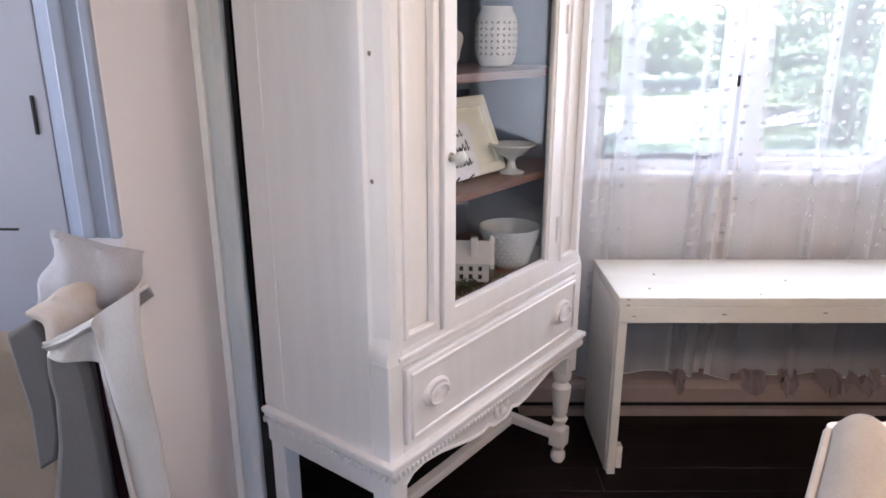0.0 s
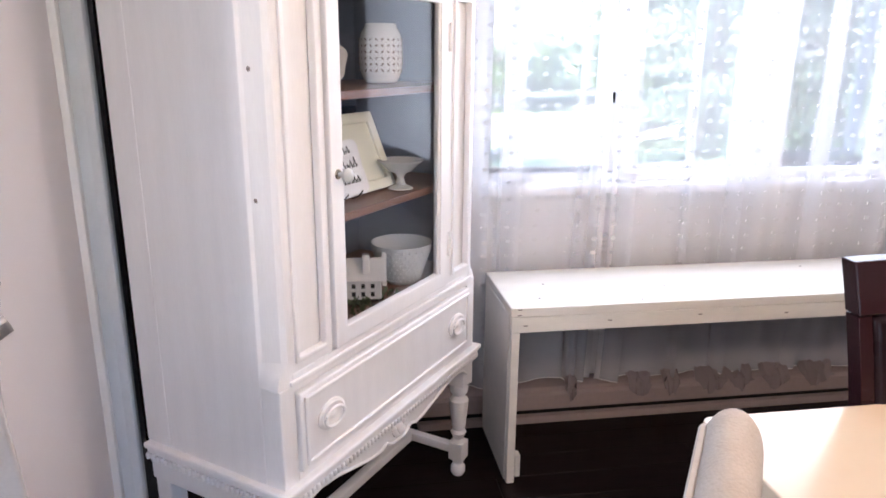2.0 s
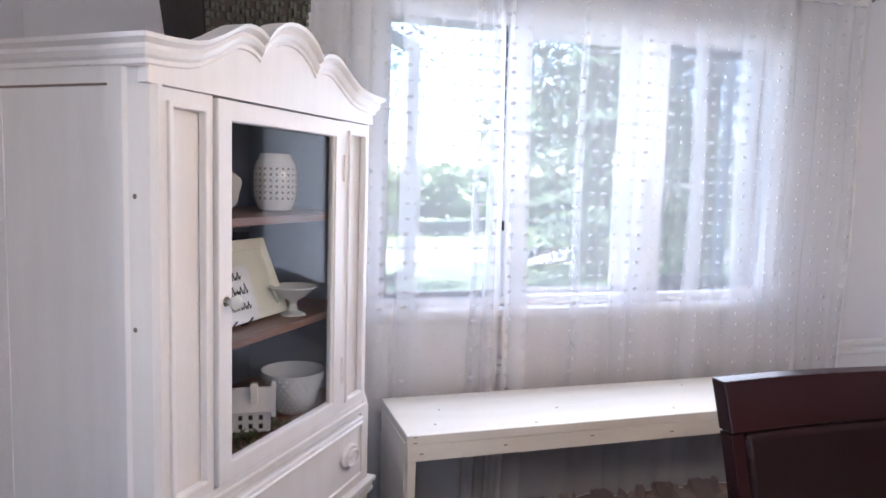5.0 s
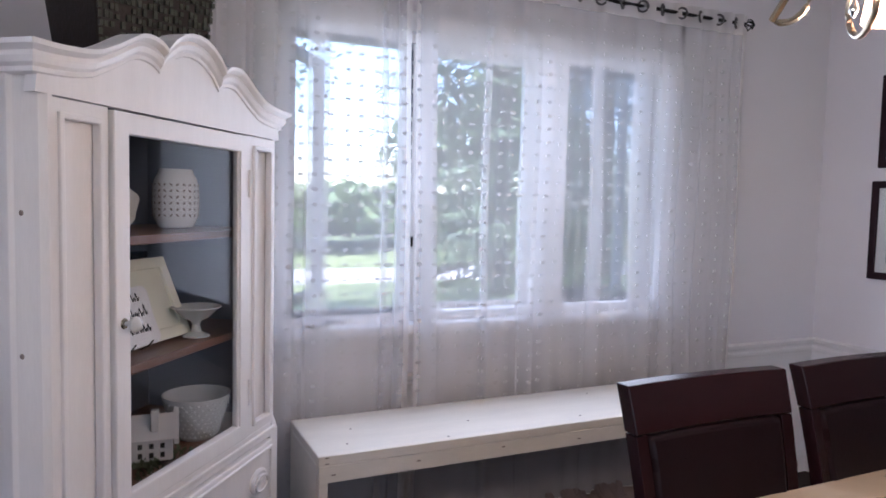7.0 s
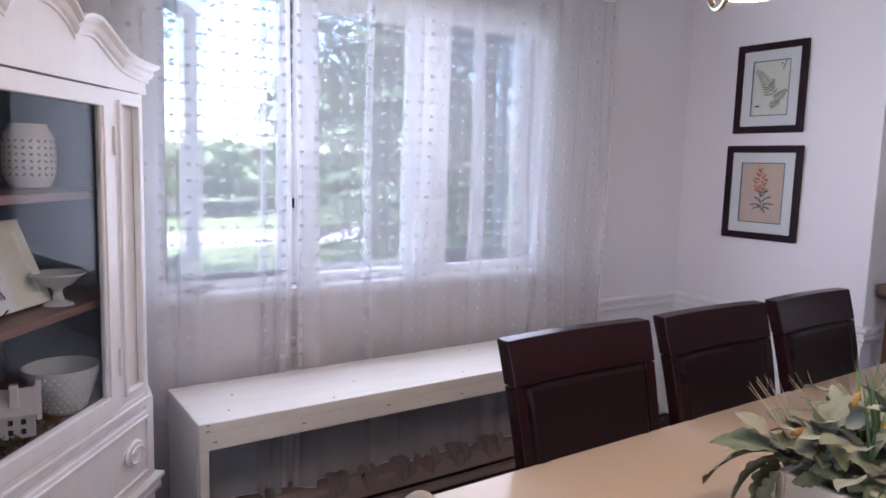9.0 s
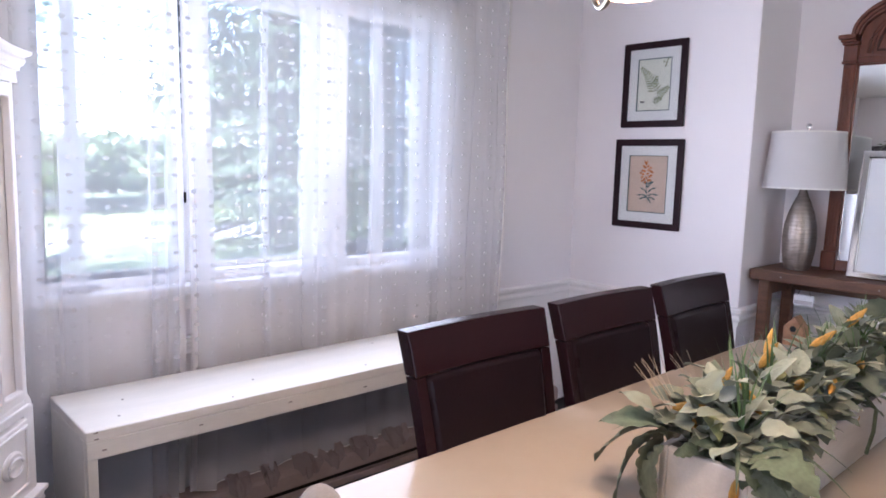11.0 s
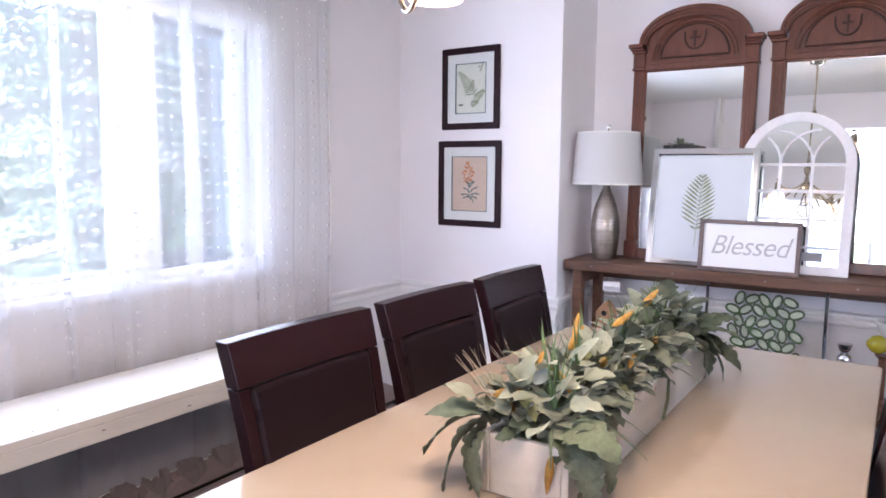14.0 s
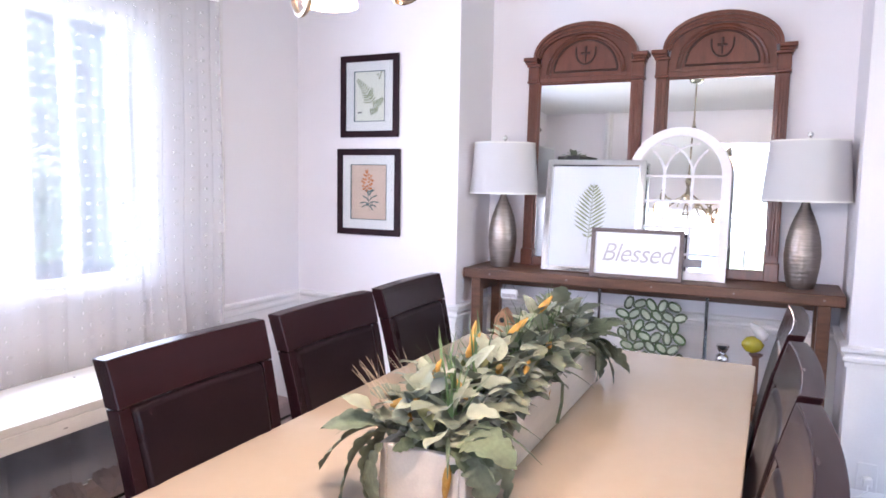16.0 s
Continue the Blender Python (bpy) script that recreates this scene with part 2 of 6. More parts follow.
def box(bm, x0, x1, y0, y1, z0, z1):
    v = [bm.verts.new((x, y, z)) for z in (z0, z1) for x, y in ((x0, y0), (x1, y0), (x1, y1), (x0, y1))]
    for f in ((3, 2, 1, 0), (4, 5, 6, 7), (0, 1, 5, 4), (1, 2, 6, 5), (2, 3, 7, 6), (3, 0, 4, 7)):
        bm.faces.new([v[i] for i in f])
    return v


def boxes(*bs):
    bm = bmesh.new()
    for b in bs:
        box(bm, *b)
    return bm


def prism(bm, pts, f0, f1):
    """Closed prism: f0 and f1 turn each plan point into the two end places."""
    a = [bm.verts.new(f0(*p)) for p in pts]
    b = [bm.verts.new(f1(*p)) for p in pts]
    n = len(pts)
    bm.faces.new(a[::-1])
    bm.faces.new(b)
    for i in range(n):
        bm.faces.new((a[i], a[(i + 1) % n], b[(i + 1) % n], b[i]))
    return a + b


def lathe(bm, prof, c=(0, 0, 0), seg=28, axis="z", close=True):
    rings = []
    for r, h in prof:
        ring = []
        for i in range(seg):
            a = 2 * math.pi * i / seg
            p = (r * math.cos(a), r * math.sin(a), h)
            if axis == "y":
                p = (p[0], h, p[1])
            if axis == "x":
                p = (h, p[0], p[1])
            ring.append(bm.verts.new((p[0] + c[0], p[1] + c[1], p[2] + c[2])))
        rings.append(ring)
    for a, b in zip(rings, rings[1:]):
        for i in range(seg):
            bm.faces.new((a[i], a[(i + 1) % seg], b[(i + 1) % seg], b[i]))
    if close:
        bm.faces.new(rings[0][::-1])
        bm.faces.new(rings[-1])
    return bm


def tube(bm, pts, r, seg=8, ends=True):
    """A round rod along pts; r is one radius or one for each point."""
    pts = [Vector(p) for p in pts]
    rs = r if isinstance(r, (list, tuple)) else [r] * len(pts)
    rings = []
    for i, p in enumerate(pts):
        d = (pts[min(i + 1, len(pts) - 1)] - pts[max(i - 1, 0)]).normalized()
        s = d.cross(Vector((0, 0, 1)) if abs(d.z) < 0.9 else Vector((1, 0, 0))).normalized()
        t = d.cross(s)
        rings.append([bm.verts.new(p + rs[i] * (math.cos(a) * s + math.sin(a) * t)) for a in [2 * math.pi * k / seg for k in range(seg)]])
    for a, b in zip(rings, rings[1:]):
        for i in range(seg):
            bm.faces.new((a[i], a[(i + 1) % seg], b[(i + 1) % seg], b[i]))
    if ends:
        bm.faces.new(rings[0][::-1])
        bm.faces.new(rings[-1])
    return bm


def part(name, bm, material, parent=None, label="", bevel=0.0, smooth=False, m=None, seg=2):
    """Links a bmesh as one mesh object, under a thing if one is given."""
    bmesh.ops.recalc_face_normals(bm, faces=bm.faces[:])
    me = bpy.data.meshes.new(name)
    bm.to_mesh(me)
    bm.free()
    me.materials.append(material)
    if smooth:
        me.shade_smooth()
        me.set_sharp_from_angle(angle=radians(38))
    ob = new(name, me)
    if parent:
        ob.parent = parent
    if m:
        ob.matrix_basis = m
    if label:
        ob["label"] = label
    if bevel:
        b = ob.modifiers.new("bevel", "BEVEL")
        b.width, b.segments, b.limit_method, b.angle_limit = bevel, seg, "ANGLE", radians(40)
    return ob


def thing(name, label, category, group="", m=None, kind=""):
    ob = new(name)
    ob.empty_display_size = 0.1
    if m:
        ob.matrix_basis = m
    return tagged(ob, label, category, group, kind)


def setting(name, bm, material, label, category="", bevel=0.0, smooth=False):
    return tagged(part(name, bm, material, None, "", bevel, smooth), label, category or name.split("_")[0], kind="structure")

# ---- the rooms ----
setting("floor", boxes((-3.6, 4.5, -2.9, 3.02, -0.08, -0.006)), FLOOR, "dark espresso wooden floor with a low sheen", "floor")
setting("ceiling", boxes((-3.6, 4.5, -2.9, 3.02, 2.44, 2.55)), CEIL, "plain white painted ceiling", "ceiling")
WX0, WX1, WZ0, WZ1 = 1.17, 2.90, 0.90, 1.975
setting("wall_north", boxes((-3.6, WX0, 2.86, 3.02, 0, 2.44), (WX1, 3.92, 2.86, 3.02, 0, 2.44),
                            (WX0, WX1, 2.86, 3.02, 0, WZ0), (WX0, WX1, 2.86, 3.02, WZ1, 2.44)), WALL, "pale lavender-grey painted wall with a window", "wall")
setting("wall_east", boxes((3.92, 4.5, 1.865, 3.02, 0, 2.44)), WALL, "pale lavender-grey wall that ends at the alcove", "wall", 0.004)
setting("wall_alcove", boxes((4.36, 4.5, 0.112, 1.865, 0, 2.44)), WALL, "pale lavender wall at the back of the alcove", "wall")
setting("wall_southeast", boxes((3.92, 4.5, -2.9, 0.112, 0, 2.44)), WALL, "pale lavender-grey wall beside the alcove", "wall", 0.004)
setting("wall_west", boxes((0.035, 0.1, 1.64, 2.86, 0, 2.44), (-0.02, 0.1, 0.30, 1.64, 2.1, 2.44), (-0.02, 0.1, -2.9, 0.30, 0, 2.44)), WALL, "white painted wall with a wide cased opening", "wall", 0.006)
setting("wall_south", boxes((-3.6, 0.4, -3.05, -2.9, 0, 2.44), (2.8, 4.5, -3.05, -2.9, 0, 2.44), (0.4, 2.8, -3.05, -2.9, 0, 0.85), (0.4, 2.8, -3.05, -2.9, 2.15, 2.44)), WALL, "pale painted wall with a wide window", "wall")
setting("wall_far_west", boxes((-3.75, -3.6, -2.9, -0.1, 0, 2.44), (-3.75, -3.6, 2.5, 3.02, 0, 2.44), (-3.75, -3.6, -0.1, 2.5, 0, 0.5), (-3.75, -3.6, -0.1, 2.5, 2.36, 2.44)), WALL, "pale painted wall with a wide window", "wall")


def profile_strip(name, path, label, prof, material=TRIM):
    """A moulding of profile (out, up) along a plan path; out is to the right of the way."""
    bm = bmesh.new()
    rows = []
    for i, (x, y) in enumerate(path):
        a = Vector(path[max(i - 1, 0)])
        c = Vector(path[min(i + 1, len(path) - 1)])
        b = Vector((x, y))
        d0 = (b - a).normalized() if i > 0 else (c - b).normalized()
        d1 = (c - b).normalized() if i < len(path) - 1 else d0
        n0, n1 = Vector((d0.y, -d0.x)), Vector((d1.y, -d1.x))
        n = (n0 + n1) / max(0.3, 1 + n0.dot(n1))
        rows.append([bm.verts.new((x + n.x * o, y + n.y * o, z)) for o, z in prof])
    for a, b in zip(rows, rows[1:]):
        for j in range(len(prof)):
            bm.faces.new((a[j], a[(j + 1) % len(prof)], b[(j + 1) % len(prof)], b[j]))
    bm.faces.new(rows[0])
    bm.faces.new(rows[-1][::-1])
    return setting(name, bm, material, label, "trim")


RAIL = [(0.002, 0.615), (0.008, 0.615), (0.010, 0.635), (0.018, 0.642), (0.018, 0.655), (0.011, 0.662), (0.012, 0.672), (0.026, 0.682), (0.028, 0.698), (0.002, 0.704)]
ROOM = [(0.1, 2.86), (3.92, 2.86), (3.92, 1.865), (4.36, 1.865), (4.36, 0.112), (3.92, 0.112), (3.92, -2.9)]
profile_strip("chair_rail", ROOM, "white moulded chair rail round the walls", RAIL)
BASE = [(0.002, 0), (0.016, 0), (0.016, 0.085), (0.010, 0.1), (0.006, 0.11), (0.002, 0.11)]
profile_strip("baseboard", ROOM, "white painted baseboard", BASE)
# wainscot below the rail, one sheet for each stretch of wall
setting("wainscot", boxes((0.1, 3.92, 2.856, 2.8605, 0.1, 0.62), (3.916, 3.9205, 1.865, 2.856, 0.1, 0.62), (3.916, 3.9205, -2.9, 0.112, 0.1, 0.62),
                          (4.356, 4.3605, 0.112, 1.865, 0.1, 0.62)), TRIM, "white painted lower wall under the rail", "wall")

# opening in the west wall: casing, and a dark strip added for the unlit gap
bm = bmesh.new()
prism(bm, [(0.1005, 2.085), (0.118, 2.085), (0.118, 2.107), (0.108, 2.112), (0.140, 2.114), (0.162, 2.106), (0.168, 2.112), (0.168, 2.130), (0.1005, 2.175)], lambda x, y: (x, y, 0.001), lambda x, y: (x, y, 2.439))
setting("casing", bm, TRIM, "white moulded splayed door casing on the wall", "trim", 0.002)
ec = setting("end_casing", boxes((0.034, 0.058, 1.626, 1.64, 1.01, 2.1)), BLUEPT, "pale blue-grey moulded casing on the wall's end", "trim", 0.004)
part("flat", boxes((0.058, 0.084, 1.633, 1.64, 1.01, 2.1)), BLUEPT, ec)
part("outer_bead", boxes((0.084, 0.102, 1.624, 1.64, 1.01, 2.1)), BLUEPT, ec, bevel=0.004)
setting("jamb_strip", boxes((0.1005, 0.150, 2.1765, 2.29, 0.001, 1.78)), GAPDARK, "narrow dark strip added for the unlit gap behind the cabinet", "trim")

# the next room's door
setting("door_1", boxes((-1.75, -0.66, 2.82, 2.857, 0.01, 2.03)), DOORPT, "lavender-grey painted flat door, shut", "door", 0.004)
bm = boxes((-0.66, -0.58, 2.825, 2.859, 0, 2.06), (-0.58, -0.565, 2.815, 2.859, 0, 2.06), (-0.50, -0.485, 2.81, 2.859, 0, 2.06), (-0.565, -0.50, 2.83, 2.859, 0, 2.06))
setting("door_casing", bm, BLUEPT, "pale blue-grey moulded casing beside the door", "trim", 0.004)
part("latch", boxes((-0.714, -0.702, 2.812, 2.824, 1.03, 1.16)), IRON, bpy.data.objects["door_1"], "black iron latch", 0.003)
part("groove", boxes((-1.1, -0.835, 2.816, 2.8205, 0.692, 0.70)), IRON, bpy.data.objects["door_1"], "dark panel groove")

# ---- window ----
win = thing("window_1", "white three-light window with casements on both sides", "window", kind="structure")
GY = 2.95


def ring_frame(x0, x1, z0, z1, a0, a1, b0, b1, y0, y1):
    """A frame with a hole: outside x0..x1, z0..z1, hole a0..a1, b0..b1."""
    bm = bmesh.new()
    v = [[bm.verts.new((x, y, z)) for x, z in ((p0, q0), (p1, q0), (p1, q1), (p0, q1))] for y in (y0, y1) for p0, p1, q0, q1 in ((x0, x1, z0, z1), (a0, a1, b0, b1))]
    for i in range(4):
        j = (i + 1) % 4
        for p, q in ((0, 1), (3, 2), (2, 0), (1, 3)):
            bm.faces.new((v[p][i], v[p][j], v[q][j], v[q][i]))
    return bm


def bar_frame(x0, x1, z0, z1, w, y0, y1):
    return ring_frame(x0, x1, z0, z1, x0 + w, x1 - w, z0 + w, z1 - w, y0, y1)


part("window_frame", bar_frame(WX0, WX1, WZ0, WZ1, 0.035, 2.87, 3.01), TRIM, win, bevel=0.003)
for x0, x1 in ((1.665, 1.765), (2.215, 2.365)):
    part("mullion", boxes((x0, x1, 2.875, 3.005, WZ0 + 0.035, WZ1 - 0.035)), TRIM, win, bevel=0.003)
part("pane", boxes((1.765, 2.215, GY, GY + 0.004, WZ0 + 0.035, WZ1 - 0.035)), GLASS, win)
sash = part("sash", bar_frame(1.765, 2.215, WZ0 + 0.035, WZ1 - 0.035, 0.022, 2.94, 2.965), TRIM, win, bevel=0.002)
# right light: shut casement with a dark frame and screen
rs = part("screen_sash", bar_frame(2.367, 2.862, WZ0 + 0.04, WZ1 - 0.04, 0.020, 2.93, 2.955), SCRFR, win, "dark grey screen frame", 0.002)
ajar = part("ajar_sash", bar_frame(0, 0.47, WZ0 + 0.05, WZ1 - 0.05, 0.032, -0.016, 0.016), TRIM, win, "casement a little open behind the screen", 0.002, m=pose(2.385, 3.03, 0, 0, 0, 9))
part("pane", boxes((0.032, 0.438, -0.002, 0.002, WZ0 + 0.082, WZ1 - 0.082)), GLASS, ajar)
part("screen_track", bar_frame(1.2055, 1.6645, WZ0 + 0.0355, WZ1 - 0.0355, 0.022, 2.8755, 2.89), SCRFR, win, "dark grey screen track round the open light", 0.002)
part("weather_strip", boxes(*[(1.657, 1.6645, 2.868, 2.8745, WZ0 + 0.04 + 0.052 * i, WZ0 + 0.077 + 0.052 * i) for i in range(19)]), SCRFR, win, "dark broken weather strip")
part("lock_lever", boxes((1.668, 1.674, 2.862, 2.8745, 1.185, 1.222)), IRON, win, "black casement lock lever", 0.002)
part("screen", boxes((2.387, 2.842, 2.940, 2.942, WZ0 + 0.06, WZ1 - 0.06)), SCREEN, rs, "dark insect screen")
# left light: casement swung open outwards on its left side
op = part("open_sash", bar_frame(0, 0.40, WZ0 + 0.04, WZ1 - 0.04, 0.04, -0.018, 0.018), SCRFR, win, "dark casement swung open", 0.002, m=pose(1.205, 3.02, 0, 0, 0, 54))
part("pane", boxes((0.04, 0.36, -0.002, 0.002, WZ0 + 0.08, WZ1 - 0.08)), GLASS, op)
part("window_sill", boxes((1.09, 2.98, 2.80, 2.865, 0.865, 0.90), (1.11, 2.96, 2.842, 2.859, 0.80, 0.865)), TRIM, win, bevel=0.006)
part("casing", boxes((1.09, WX0, 2.842, 2.859, 0.90, 2.05), (WX1, 2.98, 2.842, 2.859, 0.90, 2.05), (WX0, WX1, 2.842, 2.859, WZ1, 2.05)), TRIM, win, bevel=0.005)
bm = boxes((1.26, 1.34, 2.82, 2.85, 0.90, 0.915))
tube(bm, [(1.28, 2.83, 0.915), (1.31, 2.80, 0.93), (1.36, 2.79, 0.925)], 0.006)
part("crank", bm, GREYB, win, "grey casement crank handle")
for nm, x0, x1, z0, z1, wx, wy in (("window_2", -0.1, 2.5, 0.5, 2.36, -3.68, None), ("window_3", 0.4, 2.8, 0.85, 2.15, None, -2.98)):
    w2 = thing(nm, "white framed wide window with crossing bars", "window", kind="structure")
    bm = bmesh.new()
    for i in range(4):
        a = x0 + (x1 - x0 - 0.05) * i / 3
        box(bm, a, a + 0.05, -0.03, 0.03, z0, z1)
    for i in range(3):
        a = z0 + (z1 - z0 - 0.05) * i / 2
        box(bm, x0 + 0.05, x1 - 0.05, -0.026, 0.026, a, a + 0.05)
    part("window_frame", bm, TRIM, w2, m=pose(wx, 0, 0, 0, 0, 90) if wx else pose(0, wy, 0))

# ---- china cabinet ----
CW, CD = 0.883, 0.42
cab = thing("china_cabinet", "white painted vintage china cabinet on turned legs, standing across the corner", "cabinet", m=pose(0.553, 1.76, 0, 0, 0, 52.5))


def crest(x):
    d = abs(x - CW / 2)
    ks = ((0, 1.709), (0.03, 1.706), (0.06, 1.696), (0.09, 1.678), (0.108, 1.660), (0.114, 1.654), (0.120, 1.660), (0.14, 1.668), (0.17, 1.671), (0.195, 1.667), (0.225, 1.652), (0.265, 1.631), (0.31, 1.611), (0.345, 1.604), (0.40, 1.599), (0.45, 1.597))
    for (a, za), (b, zb) in zip(ks, ks[1:]):
        if a <= d <= b:
            return za + (zb - za) * (d - a) / (b - a)
    return ks[-1][1]


XS = sorted(set([CW * i / 60 for i in range(61)] + [CW / 2 - 0.114, CW / 2 + 0.114]))
bm = bmesh.new()
prism(bm, [(x, crest(x) - 0.012) for x in XS if 0.004 < x < CW - 0.004] + [(CW - 0.004, 1.518), (0.004, 1.518)], lambda x, z: (x, 0.0, z), lambda x, z: (x, 0.022, z))
part("frieze", bm, PAINT, cab)
# cornice moulding following the crest
bm = bmesh.new()
PR = [(0.004, -0.052), (-0.004, -0.048), (-0.004, -0.040), (-0.010, -0.034), (-0.014, -0.024), (-0.012, -0.016), (-0.024, -0.008), (-0.026, 0.0), (0.03, 0.0), (0.03, -0.02)]
rows = [[bm.verts.new((x + (o if x < 1e-6 else -o if x > CW - 1e-6 else 0), o, crest(x) + dz)) for o, dz in PR] for x in XS]
for a, b in zip(rows, rows[1:]):
    for j in range(len(PR)):
        bm.faces.new((a[j], a[(j + 1) % len(PR)], b[(j + 1) % len(PR)], b[j]))
bm.faces.new(rows[0])
bm.faces.new(rows[-1][::-1])
part("cornice", bm, PAINT, cab)
for sx, s in ((0.0, -1), (CW, 1)):
    bm = bmesh.new()
    prism(bm, PR, lambda o, dz: (sx - s * o, o, 1.597 + dz), lambda o, dz: (sx - s * o, CD, 1.597 + dz))
    part("side_cornice", bm, PAINT, cab)
part("top", boxes((0.02, CW - 0.02, 0.02, CD - 0.005, 1.56, 1.58)), PAINT, cab)
# sides with a canted front corner in the upper case and square below
for s in (0, 1):
    f = (lambda x: x) if s == 0 else (lambda x: CW - x)
    bm = bmesh.new()
    prism(bm, [(f(0.0), 0.052), (f(0.024), 0.052), (f(0.024), CD), (f(0.0), CD)], lambda x, y: (x, y, 0.445), lambda x, y: (x, y, 1.56))
    part("side_panel", bm, PAINT, cab, bevel=0.002)
    bm = bmesh.new()
    cant = [(f(0.0), 0.052), (f(0.006), 0.046), (f(0.009), 0.038), (f(0.020), 0.010), (f(0.030), 0.0), (f(0.04), 0.0), (f(0.04), 0.03), (f(0.024), 0.052)]
    prism(bm, cant, lambda x, y: (x, y, 0.745), lambda x, y: (x, y, 1.56))
    part("corner_post", bm, PAINT, cab)
    bm = bmesh.new()
    a = [bm.verts.new((x, y, 0.745)) for x, y in cant]
    sq = [(f(0.0), 0.052), (f(0.0), 0.04), (f(0.0), 0.02), (f(0.0), 0.004), (f(0.02), 0.0), (f(0.04), 0.0), (f(0.04), 0.03), (f(0.024), 0.052)]
    lev = [a]
    for q in range(1, 6):
        k = 0.5 - 0.5 * math.cos(math.pi * q / 5)
        lev.append([bm.verts.new((x0 + (x1 - x0) * k, y0 + (y1 - y0) * k, 0.745 - 0.055 * q / 5)) for (x0, y0), (x1, y1) in zip(cant, sq)])
    for a, b in zip(lev, lev[1:]):
        for i in range(8):
            bm.faces.new((b[i], b[(i + 1) % 8], a[(i + 1) % 8], a[i]))
    part("corner_stop", bm, PAINT, cab, smooth=True)
    part("lower_post", boxes((min(f(0.0), f(0.0465)), max(f(0.0), f(0.0465)), 0.0, 0.052, 0.445, 0.69)), PAINT, cab, bevel=0.003)
    # worn spots and nail holes on the corner
    if s == 0:
        for yy, zz in ((0.065, 1.33), (0.03, 1.32), (0.033, 1.08), (0.20, 0.50)):
            part("worn_spot", lathe(bmesh.new(), [(0.005, 0), (0.003, -0.0015)], (0.0035, yy, zz), 8, "x"), WORN, cab, "bare wood spot")
part("back_board", boxes((0.0, CW, CD, CD + 0.012, 0.40, 1.575)), DARKWD, cab, "bare dark wooden back")
part("lining", boxes((0.024, CW - 0.024, CD - 0.012, CD - 0.002, 0.715, 1.56), (0.0245, 0.028, 0.055, CD - 0.012, 0.715, 1.56), (CW - 0.028, CW - 0.0245, 0.055, CD - 0.012, 0.715, 1.56), (0.03, CW - 0.03, 0.03, CD - 0.012, 1.545, 1.555)), NAVY, cab, "slate blue painted inside")
# stiles each side of the door, with a sunk panel
for x0, x1, a0, a1 in ((0.04, 0.1745, 0.050, 0.158), (0.696, 0.843, 0.728, 0.832)):
    part("stile", ring_frame(x0, x1, 0.715, 1.515, a0, a1, 0.735, 1.492, 0, 0.022), PAINT, cab)
    part("sunk_panel", boxes((a0 + 0.0005, a1 - 0.0005, 0.014, 0.021, 0.7355, 1.4915)), PAINT, cab)
    bm = bar_frame(a0, a1, 0.735, 1.492, 0.011, -0.007, 0.012)
    part("panel_bead", bm, PAINT, cab, bevel=0.003)
part("rail", boxes((0.04, 0.843, 0, 0.022, 0.672, 0.715)), PAINT, cab, bevel=0.003)
part("rail_bead", boxes((0.03, 0.853, -0.007, 0.0, 0.690, 0.702)), PAINT, cab, bevel=0.003)
part("side_groove", boxes((-0.0012, 0.0008, 0.085, CD - 0.05, 1.513, 1.5175)), WORN, cab, "dark joint line on the side")
part("side_stile", boxes((-0.0014, 0.001, CD - 0.075, CD, 0.466, 1.512)), PAINT, cab, bevel=0.0008)
# glazed door
door = part("door", bar_frame(0.180, 0.690, 0.719, 1.512, 0.042, -0.010, 0.014), PAINT, cab, "glazed door, shut", 0.003)
part("bead", bar_frame(0.214, 0.656, 0.745, 1.488, 0.014, -0.006, 0.004), PAINT, door, bevel=0.004)
part("pane", boxes((0.225, 0.645, 0.006, 0.009, 0.750, 1.478)), GLASS, door).visible_shadow = False
kn = lathe(bmesh.new(), [(0.004, 0), (0.006, -0.012), (0.014, -0.018), (0.016, -0.026), (0.010, -0.034), (0.003, -0.036)], (0.203, -0.010, 1.105), 16, "y")
part("knob", kn, MILK, door, "small glass-like knob", smooth=True)
part("escutcheon", lathe(bmesh.new(), [(0.011, 0), (0.009, -0.003)], (0.203, -0.010, 1.105), 16, "y"), BRASS, door)
for z in (0.84, 1.39):
    part("hinge", lathe(bmesh.new(), [(0.004, -0.035), (0.004, 0.035)], (0.691, -0.012, z), 10), PAINT, door)
for z in (1.0, 1.27):
    part("shelf", boxes((0.03, CW - 0.03, 0.035, CD - 0.014, z - 0.02, z)), SHELF, cab, "reddish brown wooden shelf", 0.003)
part("floor_board", boxes((0.024, CW - 0.024, 0.022, CD - 0.012, 0.70, 0.725)), SHELF, cab)
